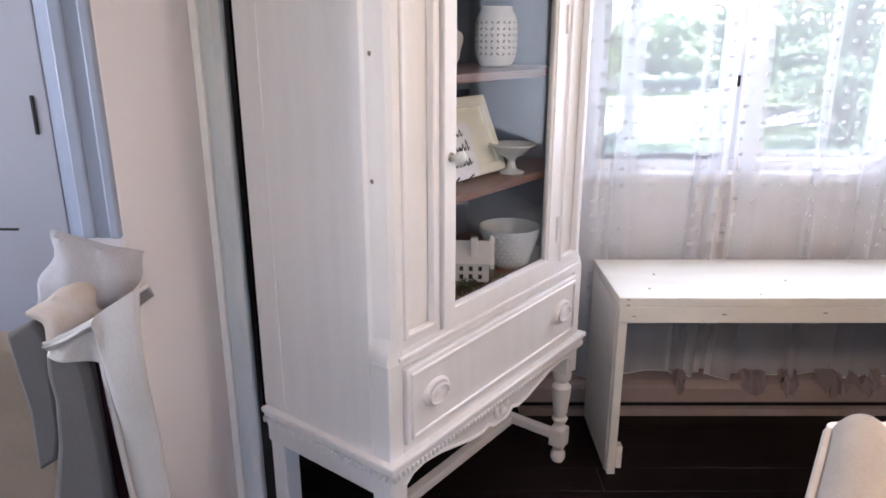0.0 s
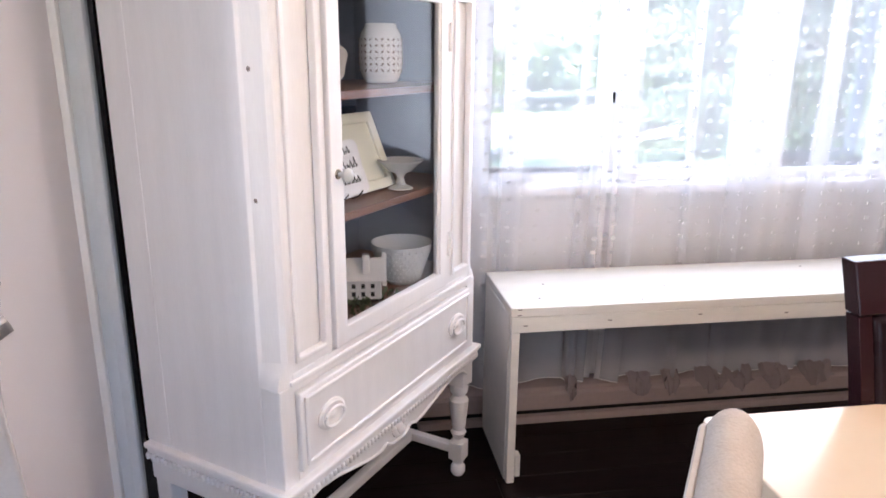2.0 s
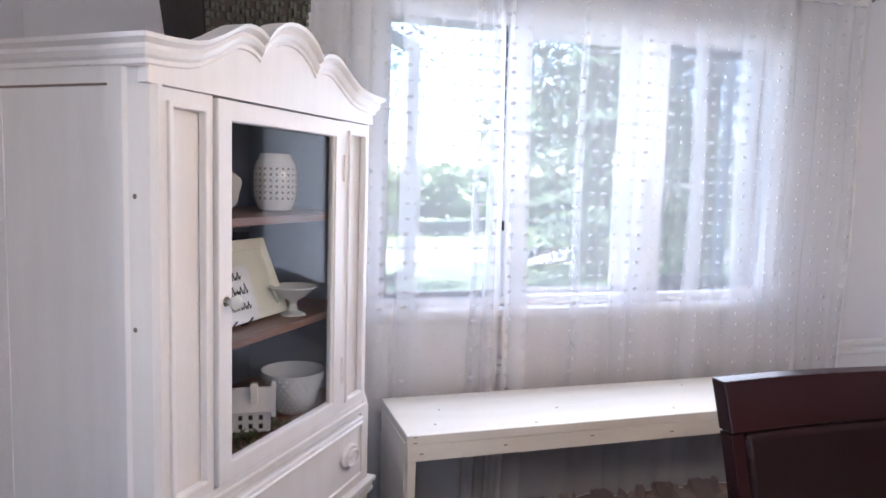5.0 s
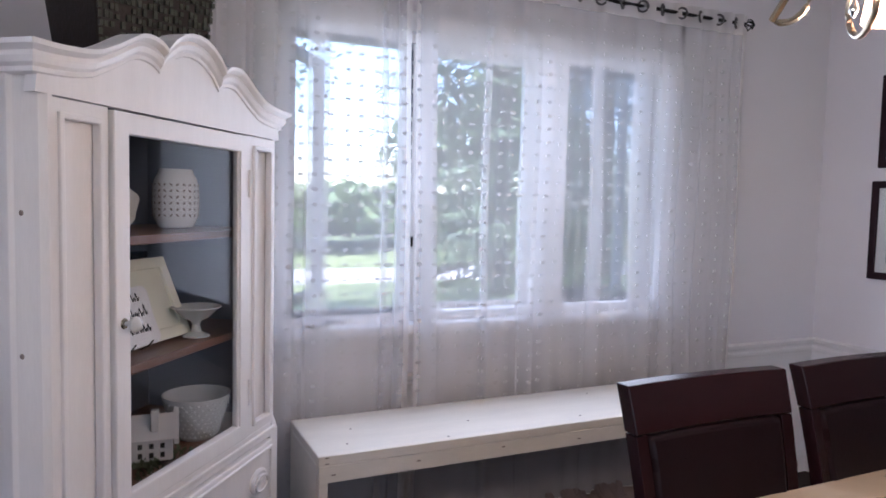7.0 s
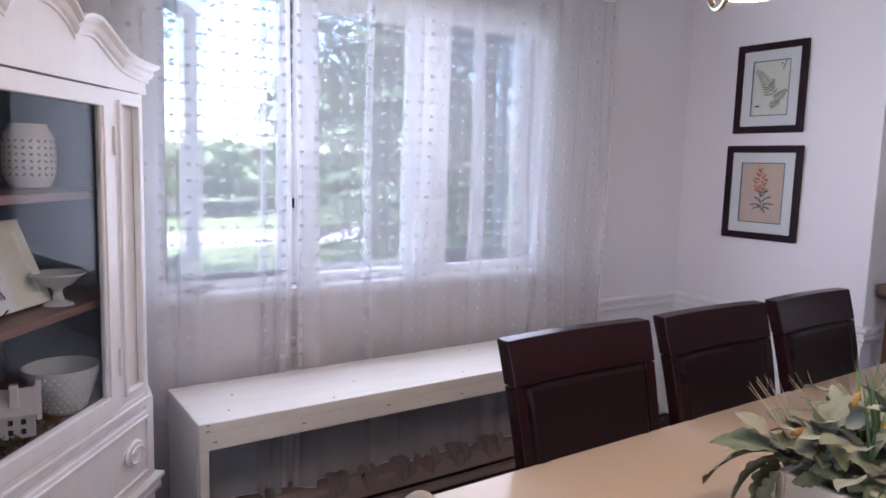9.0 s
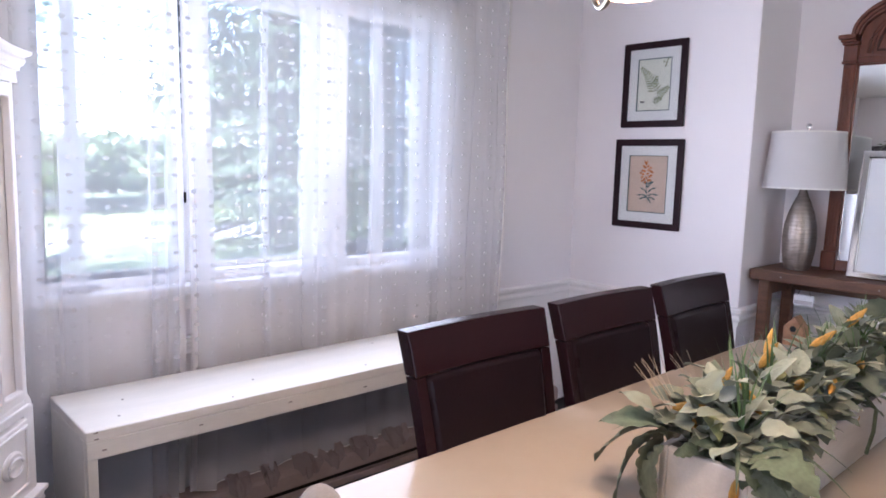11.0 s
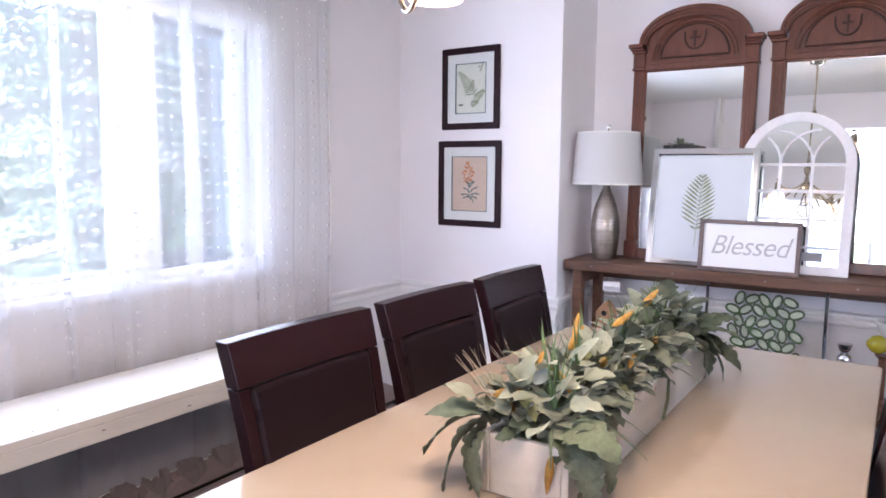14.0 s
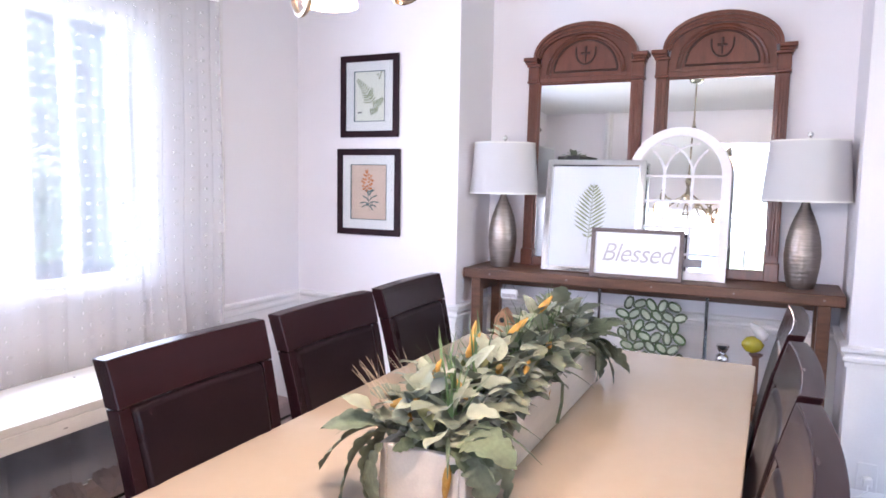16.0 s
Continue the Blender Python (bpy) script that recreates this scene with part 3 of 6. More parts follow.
# drawer
dr = part("drawer", boxes((0.049, 0.834, -0.010, 0.02, 0.482, 0.668)), PAINT, cab, bevel=0.004)
part("drawer_bead", bar_frame(0.060, 0.823, 0.494, 0.656, 0.010, -0.016, -0.009), PAINT, dr, bevel=0.003)
part("drawer_rail", boxes((0.047, 0.836, 0, 0.022, 0.445, 0.482)), PAINT, cab)
for hx in (0.148, 0.745):
    bm = lathe(bmesh.new(), [(0.034, 0), (0.034, -0.004), (0.028, -0.008), (0.022, -0.005), (0.012, -0.005), (0.006, -0.009), (0.002, -0.010)], (0, 0, 0), 28, "y")
    for v in bm.verts:
        v.co.x *= 1.38
    hd = part("handle", bm, PAINT, dr, "oval painted drawer pull", smooth=True, m=pose(hx, -0.010, 0.578))
    ring = [(0.034 * math.cos(a), -0.012, 0.021 * math.sin(a) - 0.004) for a in [2 * math.pi * i / 24 for i in range(25)]]
    part("bail", tube(bmesh.new(), ring, 0.0038, 6, False), PAINT, hd, smooth=True)
# base moulding with a scalloped lower edge
bm = boxes((-0.018, CW + 0.018, -0.022, CD, 0.448, 0.462))
box(bm, -0.010, CW + 0.010, -0.014, CD, 0.432, 0.448)
part("base_moulding", bm, PAINT, cab, bevel=0.004)
GAD = bpy.data.meshes.new("gadroon")
bm = lathe(bmesh.new(), [(0.002, -0.006), (0.0052, -0.003), (0.0058, 0.006), (0.0055, 0.010)], (0, 0, 0), 8)
bm.to_mesh(GAD)
bm.free()
GAD.materials.append(PAINT)
GAD.shade_smooth()
for n, p0, p1 in ((60, (-0.008, -0.013), (CW + 0.008, -0.013)), (28, (-0.012, 0.0), (-0.012, CD))):
    for i in range(n):
        f = (i + 0.5) / n
        ob = new("gadroon", GAD)
        ob.parent = cab
        ob.matrix_basis = pose(p0[0] + (p1[0] - p0[0]) * f, p0[1] + (p1[1] - p0[1]) * f, 0.424)


def apron(x):
    d = min(1.0, abs(x - CW / 2) / (CW / 2))
    ks = ((0, 0.352), (0.08, 0.354), (0.13, 0.370), (0.20, 0.360), (0.30, 0.364), (0.45, 0.380), (0.60, 0.396), (0.74, 0.403), (0.84, 0.396), (0.90, 0.375), (0.94, 0.345), (0.97, 0.33), (1.0, 0.33))
    for (a, za), (b, zb) in zip(ks, ks[1:]):
        if a <= d <= b:
            return za + (zb - za) * (d - a) / (b - a)


bm = bmesh.new()
prism(bm, [(CW * i / 60, apron(CW * i / 60)) for i in range(61)] + [(CW, 0.434), (0, 0.434)], lambda x, z: (x, 0.0, z), lambda x, z: (x, 0.02, z))
part("apron", bm, PAINT, cab, "shaped apron")
bm = bmesh.new()
tube(bm, [(CW * i / 60, -0.001, apron(CW * i / 60) + 0.004) for i in range(3, 58)], 0.0045, 6)
part("apron_bead", bm, PAINT, cab, smooth=True)
bm = bmesh.new()
for i in range(9):
    a = math.pi * i / 8
    lathe(bm, [(0.003, -0.012), (0.009, -0.008), (0.010, 0)], (CW / 2 + 0.028 * math.cos(a), 0.002, 0.380 - 0.026 * math.sin(a) + 0.02), 8, "y")
lathe(bm, [(0.004, -0.02), (0.014, -0.014), (0.018, 0)], (CW / 2, 0.002, 0.388), 12, "y")
part("carved_drop", bm, PAINT, cab, "carved flower in the apron", smooth=True)
part("side_apron", boxes((0.0, 0.018, 0.02, CD, 0.36, 0.434)), PAINT, cab, bevel=0.003)
part("side_apron", boxes((CW - 0.018, CW, 0.02, CD, 0.36, 0.434)), PAINT, cab, bevel=0.003)
TURN = [(0.018, 0.0), (0.024, 0.012), (0.024, 0.03), (0.016, 0.042), (0.021, 0.055), (0.024, 0.06), (0.024, 0.125), (0.016, 0.135), (0.022, 0.15), (0.026, 0.158), (0.018, 0.168), (0.022, 0.18), (0.030, 0.25), (0.031, 0.275), (0.022, 0.285), (0.018, 0.292), (0.027, 0.302), (0.030, 0.315), (0.024, 0.33), (0.015, 0.342), (0.020, 0.36), (0.022, 0.44)]
for lx in (0.03, CW - 0.03):
    leg = part("front_leg", lathe(bmesh.new(), TURN, (lx, 0.03, 0), 20), PAINT, cab, "turned leg", smooth=True)
    part("leg_block", boxes((lx - 0.025, lx + 0.025, 0.005, 0.055, 0.06, 0.125)), PAINT, cab, bevel=0.004)
    part("knee_block", boxes((lx - 0.028, lx + 0.028, 0.001, 0.058, 0.33, 0.434)), PAINT, cab, bevel=0.004)
    part("rear_leg", boxes((lx - 0.024, lx + 0.024, CD - 0.05, CD, 0, 0.434)), PAINT, cab, bevel=0.004)
    part("side_stretcher", boxes((lx - 0.014, lx + 0.014, 0.055, CD - 0.05, 0.078, 0.108)), PAINT, cab, bevel=0.004)
part("stretcher", boxes((0.044, CW - 0.044, 0.20, 0.232, 0.078, 0.108)), PAINT, cab, bevel=0.004)

# ---- bench under the window ----
BX0, BX1, BY0, BY1, BZ = 1.19, 3.02, 2.371, 2.74, 0.61
bench = thing("window_bench", "long cream-white painted plank bench with solid end panels under the window", "bench")
part("top", boxes((BX0, BX1, BY0, BY1, BZ - 0.03, BZ)), BENCHP, bench, bevel=0.004)
part("front_board", boxes((BX0 + 0.002, BX1 - 0.002, BY0 + 0.001, BY0 + 0.024, BZ - 0.082, BZ - 0.03)), BENCHP, bench, bevel=0.003)
for x0 in (BX0, BX1 - 0.032):
    part("end_panel", boxes((x0, x0 + 0.032, BY0 + 0.026, BY1 - 0.003, 0.0, BZ - 0.03)), BENCHP, bench, bevel=0.003)
part("end_trim", boxes((BX0 + 0.004, BX0 + 0.030, BY0 + 0.004, BY0 + 0.026, 0.0, BZ - 0.082)), BENCHP, bench, bevel=0.002)
part("foot_block", boxes((BX0 + 0.032, BX0 + 0.05, BY0 + 0.006, BY0 + 0.04, 0.02, 0.10)), BENCHP, bench, bevel=0.004)
bm = bmesh.new()
for x, y in ((1.351, 2.581), (1.30, 2.45), (1.75, 2.52), (2.15, 2.43), (2.5, 2.6), (1.62, 2.40), (2.35, 2.66)):
    lathe(bm, [(0.004, 0), (0.003, 0.0012)], (x, y, BZ), 8)
for x, z in ((1.21, 0.585), (1.23, 0.55), (1.5, 0.555), (1.8, 0.56), (2.1, 0.55), (1.21, 0.603)):
    box(bm, x, x + 0.012, BY0 - 0.0006, BY0 + 0.001, z, z + 0.003)
tagged(part("nail_head", bm, WORN, bench, "rusty nail heads and chips"), kind="stuff")

# ---- baseboard heater behind the bench ----
ht = thing("baseboard_heater", "beige enamelled baseboard heater along the wall under the window", "heater")
bm = bmesh.new()
prism(bm, [(2.84, 0.14), (2.762, 0.134), (2.742, 0.126), (2.735, 0.11), (2.735, 0.056), (2.742, 0.056), (2.742, 0.108), (2.765, 0.125), (2.84, 0.13)], lambda y, z: (0.95, y, z), lambda y, z: (3.7, y, z))
part("cover", bm, HEATER, ht)
part("fin_block", boxes((0.95, 3.7, 2.755, 2.835, 0.03, 0.12)), IRON, ht, "dark heating fins")
part("base_strip", boxes((0.95, 3.7, 2.73, 2.84, 0.0, 0.03)), HEATER, ht, bevel=0.003)

# ---- dining table ----
TX0, TX1, TY0, TY1, TZ = 1.285, 3.19, 0.44, 1.458, 0.75
tab = thing("dining_table", "long cream lacquered dining table with a glossy top", "table")


def rounded(x0, x1, y0, y1, r, n=6):
    pts = []
    for cx, cy, a0 in ((x1 - r, y1 - r, 0), (x0 + r, y1 - r, 90), (x0 + r, y0 + r, 180), (x1 - r, y0 + r, 270)):
        pts += [(cx + r * math.cos(radians(a0 + 90 * i / n)), cy + r * math.sin(radians(a0 + 90 * i / n))) for i in range(n + 1)]
    return pts


bm = bmesh.new()
prism(bm, rounded(TX0, TX1, TY0, TY1, 0.02), lambda x, y: (x, y, TZ - 0.032), lambda x, y: (x, y, TZ))
part("tabletop", bm, CREAM, tab, "cream lacquered top", 0.003)
part("apron", boxes((TX0 + 0.1, TX1 - 0.1, TY0 + 0.09, TY0 + 0.112, TZ - 0.13, TZ - 0.032), (TX0 + 0.1, TX1 - 0.1, TY1 - 0.112, TY1 - 0.09, TZ - 0.13, TZ - 0.032),
                    (TX0 + 0.1, TX0 + 0.122, TY0 + 0.112, TY1 - 0.112, TZ - 0.13, TZ - 0.032), (TX1 - 0.122, TX1 - 0.1, TY0 + 0.112, TY1 - 0.112, TZ - 0.13, TZ - 0.032)), MAHOG, tab)
for x in (TX0 + 0.13, TX1 - 0.13):
    for y in (TY0 + 0.12, TY1 - 0.12):
        part("leg", boxes((x - 0.04, x + 0.04, y - 0.04, y + 0.04, 0, TZ - 0.033)), MAHOG, tab, bevel=0.006)

# ---- dining chairs ----


def chair_y(z):
    """How far the back leans away at height z (local, seat front looks to -y)."""
    t = max(0.0, (z - 0.45) / 0.55)
    return 0.02 + 0.075 * t * t + 0.02 * t


def dining_chair():
    ch = thing("dining_chair", "dark mahogany dining chair with a brown leather padded back and seat", "chair", "chairs at the table")

    def slab(x0f, x1f, z0, z1, y0, y1, n=10, bow=0.0, nx=6):
        """A curved board between heights; its sides x0f(z), x1f(z) taper, and it bows back in the middle."""
        bm = bmesh.new()
        g = {}
        for k, off in enumerate((y0, y1)):
            for j in range(n + 1):
                z = z0 + (z1 - z0) * j / n
                for i in range(nx + 1):
                    f = i / nx
                    x = x0f(z) + (x1f(z) - x0f(z)) * f
                    g[k, i, j] = bm.verts.new((x, chair_y(z) + off + bow * (1 - (x / 0.21) ** 2), z))
        for j in range(n):
            for i in range(nx):
                bm.faces.new((g[0, i, j], g[0, i + 1, j], g[0, i + 1, j + 1], g[0, i, j + 1]))
                bm.faces.new((g[1, i, j], g[1, i, j + 1], g[1, i + 1, j + 1], g[1, i + 1, j]))
        for j in range(n):
            bm.faces.new((g[0, 0, j], g[0, 0, j + 1], g[1, 0, j + 1], g[1, 0, j]))
            bm.faces.new((g[0, nx, j], g[1, nx, j], g[1, nx, j + 1], g[0, nx, j + 1]))
        for i in range(nx):
            bm.faces.new((g[0, i, 0], g[1, i, 0], g[1, i + 1, 0], g[0, i + 1, 0]))
            bm.faces.new((g[0, i, n], g[0, i + 1, n], g[1, i + 1, n], g[1, i, n]))
        return bm

    half = lambda z: 0.195 + 0.027 * max(0, (z - 0.45) / 0.55)
    for s in (-1, 1):
        a, b = (lambda z: -half(z), lambda z: -half(z) + 0.030) if s < 0 else (lambda z: half(z) - 0.030, lambda z: half(z))
        part("back_post", slab(a, b, 0.45, 0.905, -0.014, 0.020, nx=2, bow=0.012), MAHOG, ch, bevel=0.0015)
        part("rear_leg", tube(bmesh.new(), [(s * 0.176, 0.12, 0.0), (s * 0.178, 0.05, 0.25), (s * 0.178, 0.024, 0.47)], [0.018, 0.022, 0.024], 8), MAHOG, ch)
        part("front_leg", boxes((s * 0.19 - 0.02, s * 0.19 + 0.02, -0.40, -0.36, 0, 0.40)), MAHOG, ch, bevel=0.004)
    part("crest_rail", slab(lambda z: -half(z), lambda z: half(z), 0.907, 1.0, -0.016, 0.022, 6, 0.012, 10), MAHOG, ch, "reddish mahogany top rail", 0.003)
    part("lower_rail", slab(lambda z: -half(z) + 0.031, lambda z: half(z) - 0.031, 0.50, 0.56, -0.010, 0.014, 3, 0.012), MAHOG, ch, bevel=0.003)
    pad = slab(lambda z: -half(z) + 0.032, lambda z: half(z) - 0.032, 0.562, 0.904, -0.020, 0.012, 12, 0.012, 10)
    part("backrest", pad, LEATHER, ch, "dark brown padded leather", 0.012, True, seg=3)
    part("back_panel", slab(lambda z: -half(z) + 0.032, lambda z: half(z) - 0.032, 0.562, 0.904, 0.013, 0.018, 10, 0.036, 10), LEATHER, ch, "dark leather outer back", smooth=True)
    bm = bmesh.new()
    pts = rounded(-0.215, 0.215, -0.42, 0.01, 0.04)
    prism(bm, pts, lambda x, y: (x, y, 0.43), lambda x, y: (x, y, 0.485))
    part("seat", bm, LEATHER, ch, "brown leather seat pad", 0.018, seg=3)
    part("seat_frame", boxes((-0.205, 0.205, -0.41, 0.0, 0.37, 0.429)), MAHOG, ch, bevel=0.004)
    return ch


ch = dining_chair()
ch.matrix_basis = pose(1.803, 1.415, 0)
for x, y, rz in ((2.30, 1.415, 0), (2.79, 1.415, 1.5), (1.72, 0.465, 180), (2.20, 0.465, 181), (2.72, 0.465, 179)):
    copy_thing(ch, pose(x, y, 0, 0, 0, rz))

# ---- upholstered chair at the table's end ----
up = thing("upholstered_chair", "oatmeal linen upholstered chair with piped rounded back at the table's end", "chair", m=pose(1.118, 1.114, 0, 0, 0, 56.0))
# local x runs away from the back's far edge, towards -x; y is the thickness


def back_outline(x0, x1, z0, z1, r, n=9):
    pts = []
    for cx, cz, a0, rr in ((x1 - r, z1 - r, 0, r), (x0 + r, z1 - r, 90, r), (x0 + 0.05, z0 + 0.05, 180, 0.05), (x1 - 0.05, z0 + 0.05, 270, 0.05)):
        pts += [(cx + rr * math.cos(radians(a0 + 90 * i / n)), cz + rr * math.sin(radians(a0 + 90 * i / n))) for i in range(n + 1)]
    return pts


def padded_back(x0, x1, z0, z1, r, half, pad):
    """A stuffed slab: loops of the outline that draw in towards both faces."""
    bm = bmesh.new()
    rows = []
    for k in range(-8, 9):
        a = radians(90 * k / 8)
        d = pad * (1 - math.cos(a))
        rows.append([bm.verts.new((x, half * math.sin(a), z)) for x, z in back_outline(x0 + d, x1 - d, z0 + d, z1 - d, max(0.02, r - d))])
    n = len(rows[0])
    for p, q in zip(rows, rows[1:]):
        for i in range(n):
            bm.faces.new((p[i], p[(i + 1) % n], q[(i + 1) % n], q[i]))
    bm.faces.new(rows[0])
    bm.faces.new(rows[-1][::-1])
    bmesh.ops.recalc_face_normals(bm, faces=bm.faces[:])
    return bm


part("backrest", padded_back(-0.42, 0.036, 0.40, 0.977, 0.075, 0.033, 0.050), LINEN, up, "oatmeal linen padded back", 0, True)
part("piping", tube(bmesh.new(), [(x, 0.031, z) for x, z in back_outline(-0.41, 0.014, 0.41, 0.953, 0.065)[:20]], 0.0048, 6), WELT, up, "pale welt along the back's edge", smooth=True)
bm = bmesh.new()
prism(bm, rounded(-0.43, 0.03, -0.42, -0.05, 0.05), lambda x, y: (x, y, 0.36), lambda x, y: (x, y, 0.47))
part("seat", bm, LINEN, up, bevel=0.03, smooth=True, seg=4)
for x in (-0.39, -0.01):
    for y in (-0.38, 0.0):
        part("leg", tube(bmesh.new(), [(x, y, 0), (x, y, 0.40)], [0.014, 0.022], 10), MAHOG, up)
# ---- curtain ----


ROD_Z = 2.182


def cloth_line(runs, step=0.011):
    """Plan line of a gathered cloth. Each run is (end, kind): flat stretches lie single, folds lie three deep."""
    x = runs[0]
    pts = []
    for end, kind in runs[1:]:
        if kind == "flat":
            n = max(2, int((end - x) / step))
            pts += [(x + (end - x) * i / n, 0.005 * math.sin(3.1 * i / n * 3 + x * 40)) for i in range(n)]
        else:
            n = max(3, int((end - x) / step))
            pts += [(x + (end - x) * i / n, -0.026 * math.sin(math.pi / 2 * i / n)) for i in range(n)]
            pts += [(end - (end - x) * i / n, -0.026 + 0.044 * i / n) for i in range(n)]
            pts += [(x + (end - x) * i / n, 0.018 * math.cos(math.pi / 2 * i / n)) for i in range(n)]
        x = end
    pts.append((x, 0.0))
    return pts


def hang(p, z, top=2.245):
    """Place of a point of the plan line at height z: folds sway, and stand out more towards the hem."""
    x, y = p
    f = min(1.0, max(0.0, (top - z) / 1.5))
    return (x + 0.010 * math.sin(z * 2.6 + x * 7) * f + 0.008 * math.sin(x * 31) * f * f, 2.785 + y * (0.55 + 0.6 * f) + 0.004 * math.sin(z * 6 + x * 9), z)


def curtain(name, runs, label, dy):
    cu = thing(name, label, "curtain", "sheer curtains")
    line = cloth_line(runs)

    def sheet(zs, off=0.0, sub=None):
        bm = bmesh.new()
        g = []
        for i, p in enumerate(sub or line):
            row = []
            for z in zs:
                q = hang(p, z)
                row.append(bm.verts.new((q[0], q[1] + dy + off, z - (0.006 * math.sin(i * 0.21) if z < 0.3 else 0))))
            g.append(row)
        for p, q in zip(g, g[1:]):
            for j in range(len(zs) - 1):
                bm.faces.new((p[j], q[j], q[j + 1], p[j + 1]))
        return bm

    zs = [2.215, 2.15, 2.08, 1.9, 1.7, 1.5, 1.3, 1.1, 0.9, 0.75, 0.6, 0.45, 0.33, 0.155]
    part("cloth", sheet(zs), SHEER, cu, "sheer white cloth", smooth=True)
    part("lower_band", sheet([0.60, 0.5, 0.4, 0.3, 0.15], 0.003), HEM, cu, "doubled lower band of the cloth", smooth=True)
    part("heading", sheet([2.22, 2.13], -0.003), HEM, cu, "doubled heading band", smooth=True)
    for sub in (line[:3], line[-3:]):
        part("side_hem", sheet(zs, -0.002, sub), HEM, cu, smooth=True)
    # woven tufts, evenly spaced along the cloth itself
    bm, fz = bmesh.new(), bmesh.new()
    r = random.Random(5)
    run, due = 0.0, 0.015
    for p, q in zip(line, line[1:]):
        d = math.hypot(q[0] - p[0], q[1] - p[1])
        run += d
        if run < due:
            continue
        due += 0.052
        if q[0] > runs[-1][0] - 0.03:
            break
        for j in range(33):
            z = 0.40 + j * 0.052 + r.uniform(-0.003, 0.003)
            x, y, _ = hang(q, z)
            x += r.uniform(-0.003, 0.003)
            w, h = r.uniform(0.0055, 0.008), r.uniform(0.004, 0.0055)
            k = r.uniform(-0.002, 0.002)
            pts = [(x - w, z - h + k), (x - w * 0.3, z - h * 0.7), (x + w, z - h * 0.8 - k), (x + w * 0.8, z + h), (x - w * 0.1, z + h * 0.7 + k), (x - w * 0.9, z + h * 0.8)]
            prism(bm, pts, lambda a, c: (a, y + dy - 0.004, c), lambda a, c: (a, y + dy + 0.003, c))
            k = [(x + w * 1.9 * math.cos(t) * r.uniform(0.7, 1.1), z + h * 1.7 * math.sin(t) * r.uniform(0.7, 1.1)) for t in (0.2, 1.1, 2.0, 3.0, 4.1, 5.2)]
            fz.faces.new([fz.verts.new((a, y + dy - 0.005, c)) for a, c in k])
    tagged(part("tuft_fringe", fz, FUZZ, cu, "loose threads round the tufts"), kind="stuff")
    tagged(part("woven_tufting", bm, TUFT, cu, "rows of small woven tufts"), kind="stuff")
    x0, x1 = runs[0], runs[-1][0]
    for i in range(int((x1 - x0) / 0.105)):
        x = x0 + 0.05 + i * 0.105
        s = 0.55 if i % 2 else -0.55
        ring = [(x + 0.022 * math.cos(a) * 0.8, 2.768 + dy - 0.022 * math.cos(a) * s, ROD_Z - 0.004 + 0.022 * math.sin(a)) for a in [2 * math.pi * k / 18 for k in range(19)]]
        part("grommet", tube(bmesh.new(), ring, 0.0048, 6, False), STEELG, cu, "dark steel grommet ring", smooth=True)
    return cu


PLEATS = [(0.80 + 0.045 * i, "fold" if i % 2 else "flat") for i in range(1, 11)]
curtain("sheer_curtain", [0.80] + PLEATS + [(1.318, "fold"), (1.515, "flat"), (1.530, "fold"), (1.575, "flat"), (1.598, "fold"), (1.624, "flat")],
        "sheer white tufted curtain panel hanging before the window", 0.0)
curtain("sheer_curtain", [1.636, (1.652, "flat"), (1.715, "fold"), (1.922, "flat"), (1.938, "fold"), (2.085, "flat"), (2.15, "fold"), (2.165, "flat"), (2.228, "fold"), (2.415, "flat"), (2.452, "fold"), (2.625, "flat"),
                          (2.70, "fold"), (2.80, "flat"), (2.845, "fold"), (2.895, "flat"), (2.962, "fold"), (3.0, "flat"), (3.05, "fold"), (3.09, "flat"), (3.13, "fold"), (3.16, "flat"), (3.20, "fold"), (3.235, "flat")],
        "wide sheer white tufted curtain panel with soft folds", -0.016)
rod = thing("curtain_rod", "black iron curtain rod over the window", "curtain rod")
part("rod", tube(bmesh.new(), [(0.66, 2.765, ROD_Z), (3.22, 2.765, ROD_Z)], 0.008, 10), IRON, rod, smooth=True)
for x, s in ((3.22, 1), (0.66, -1)):
    bm = bmesh.new()
    for k in range(6):
        a0 = 2 * math.pi * k / 6
        tube(bm, [(x + s * 0.06 * i / 8, 2.765 + 0.024 * math.sin(math.pi * i / 8) * math.cos(a0 + i * 0.2), ROD_Z + 0.024 * math.sin(math.pi * i / 8) * math.sin(a0 + i * 0.2)) for i in range(9)], 0.003, 5)
    lathe(bm, [(0.004, -0.006), (0.01, 0), (0.004, 0.006)], (x, 2.765, ROD_Z), 10, "x")
    part("finial", bm, IRON, rod, "open cage finial")
for x in (0.72, 2.95):
    part("bracket", boxes((x - 0.006, x + 0.006, 2.77, 2.86, ROD_Z - 0.025, ROD_Z - 0.010), (x - 0.01, x + 0.01, 2.853, 2.8599, ROD_Z - 0.065, ROD_Z + 0.025)), IRON, rod)
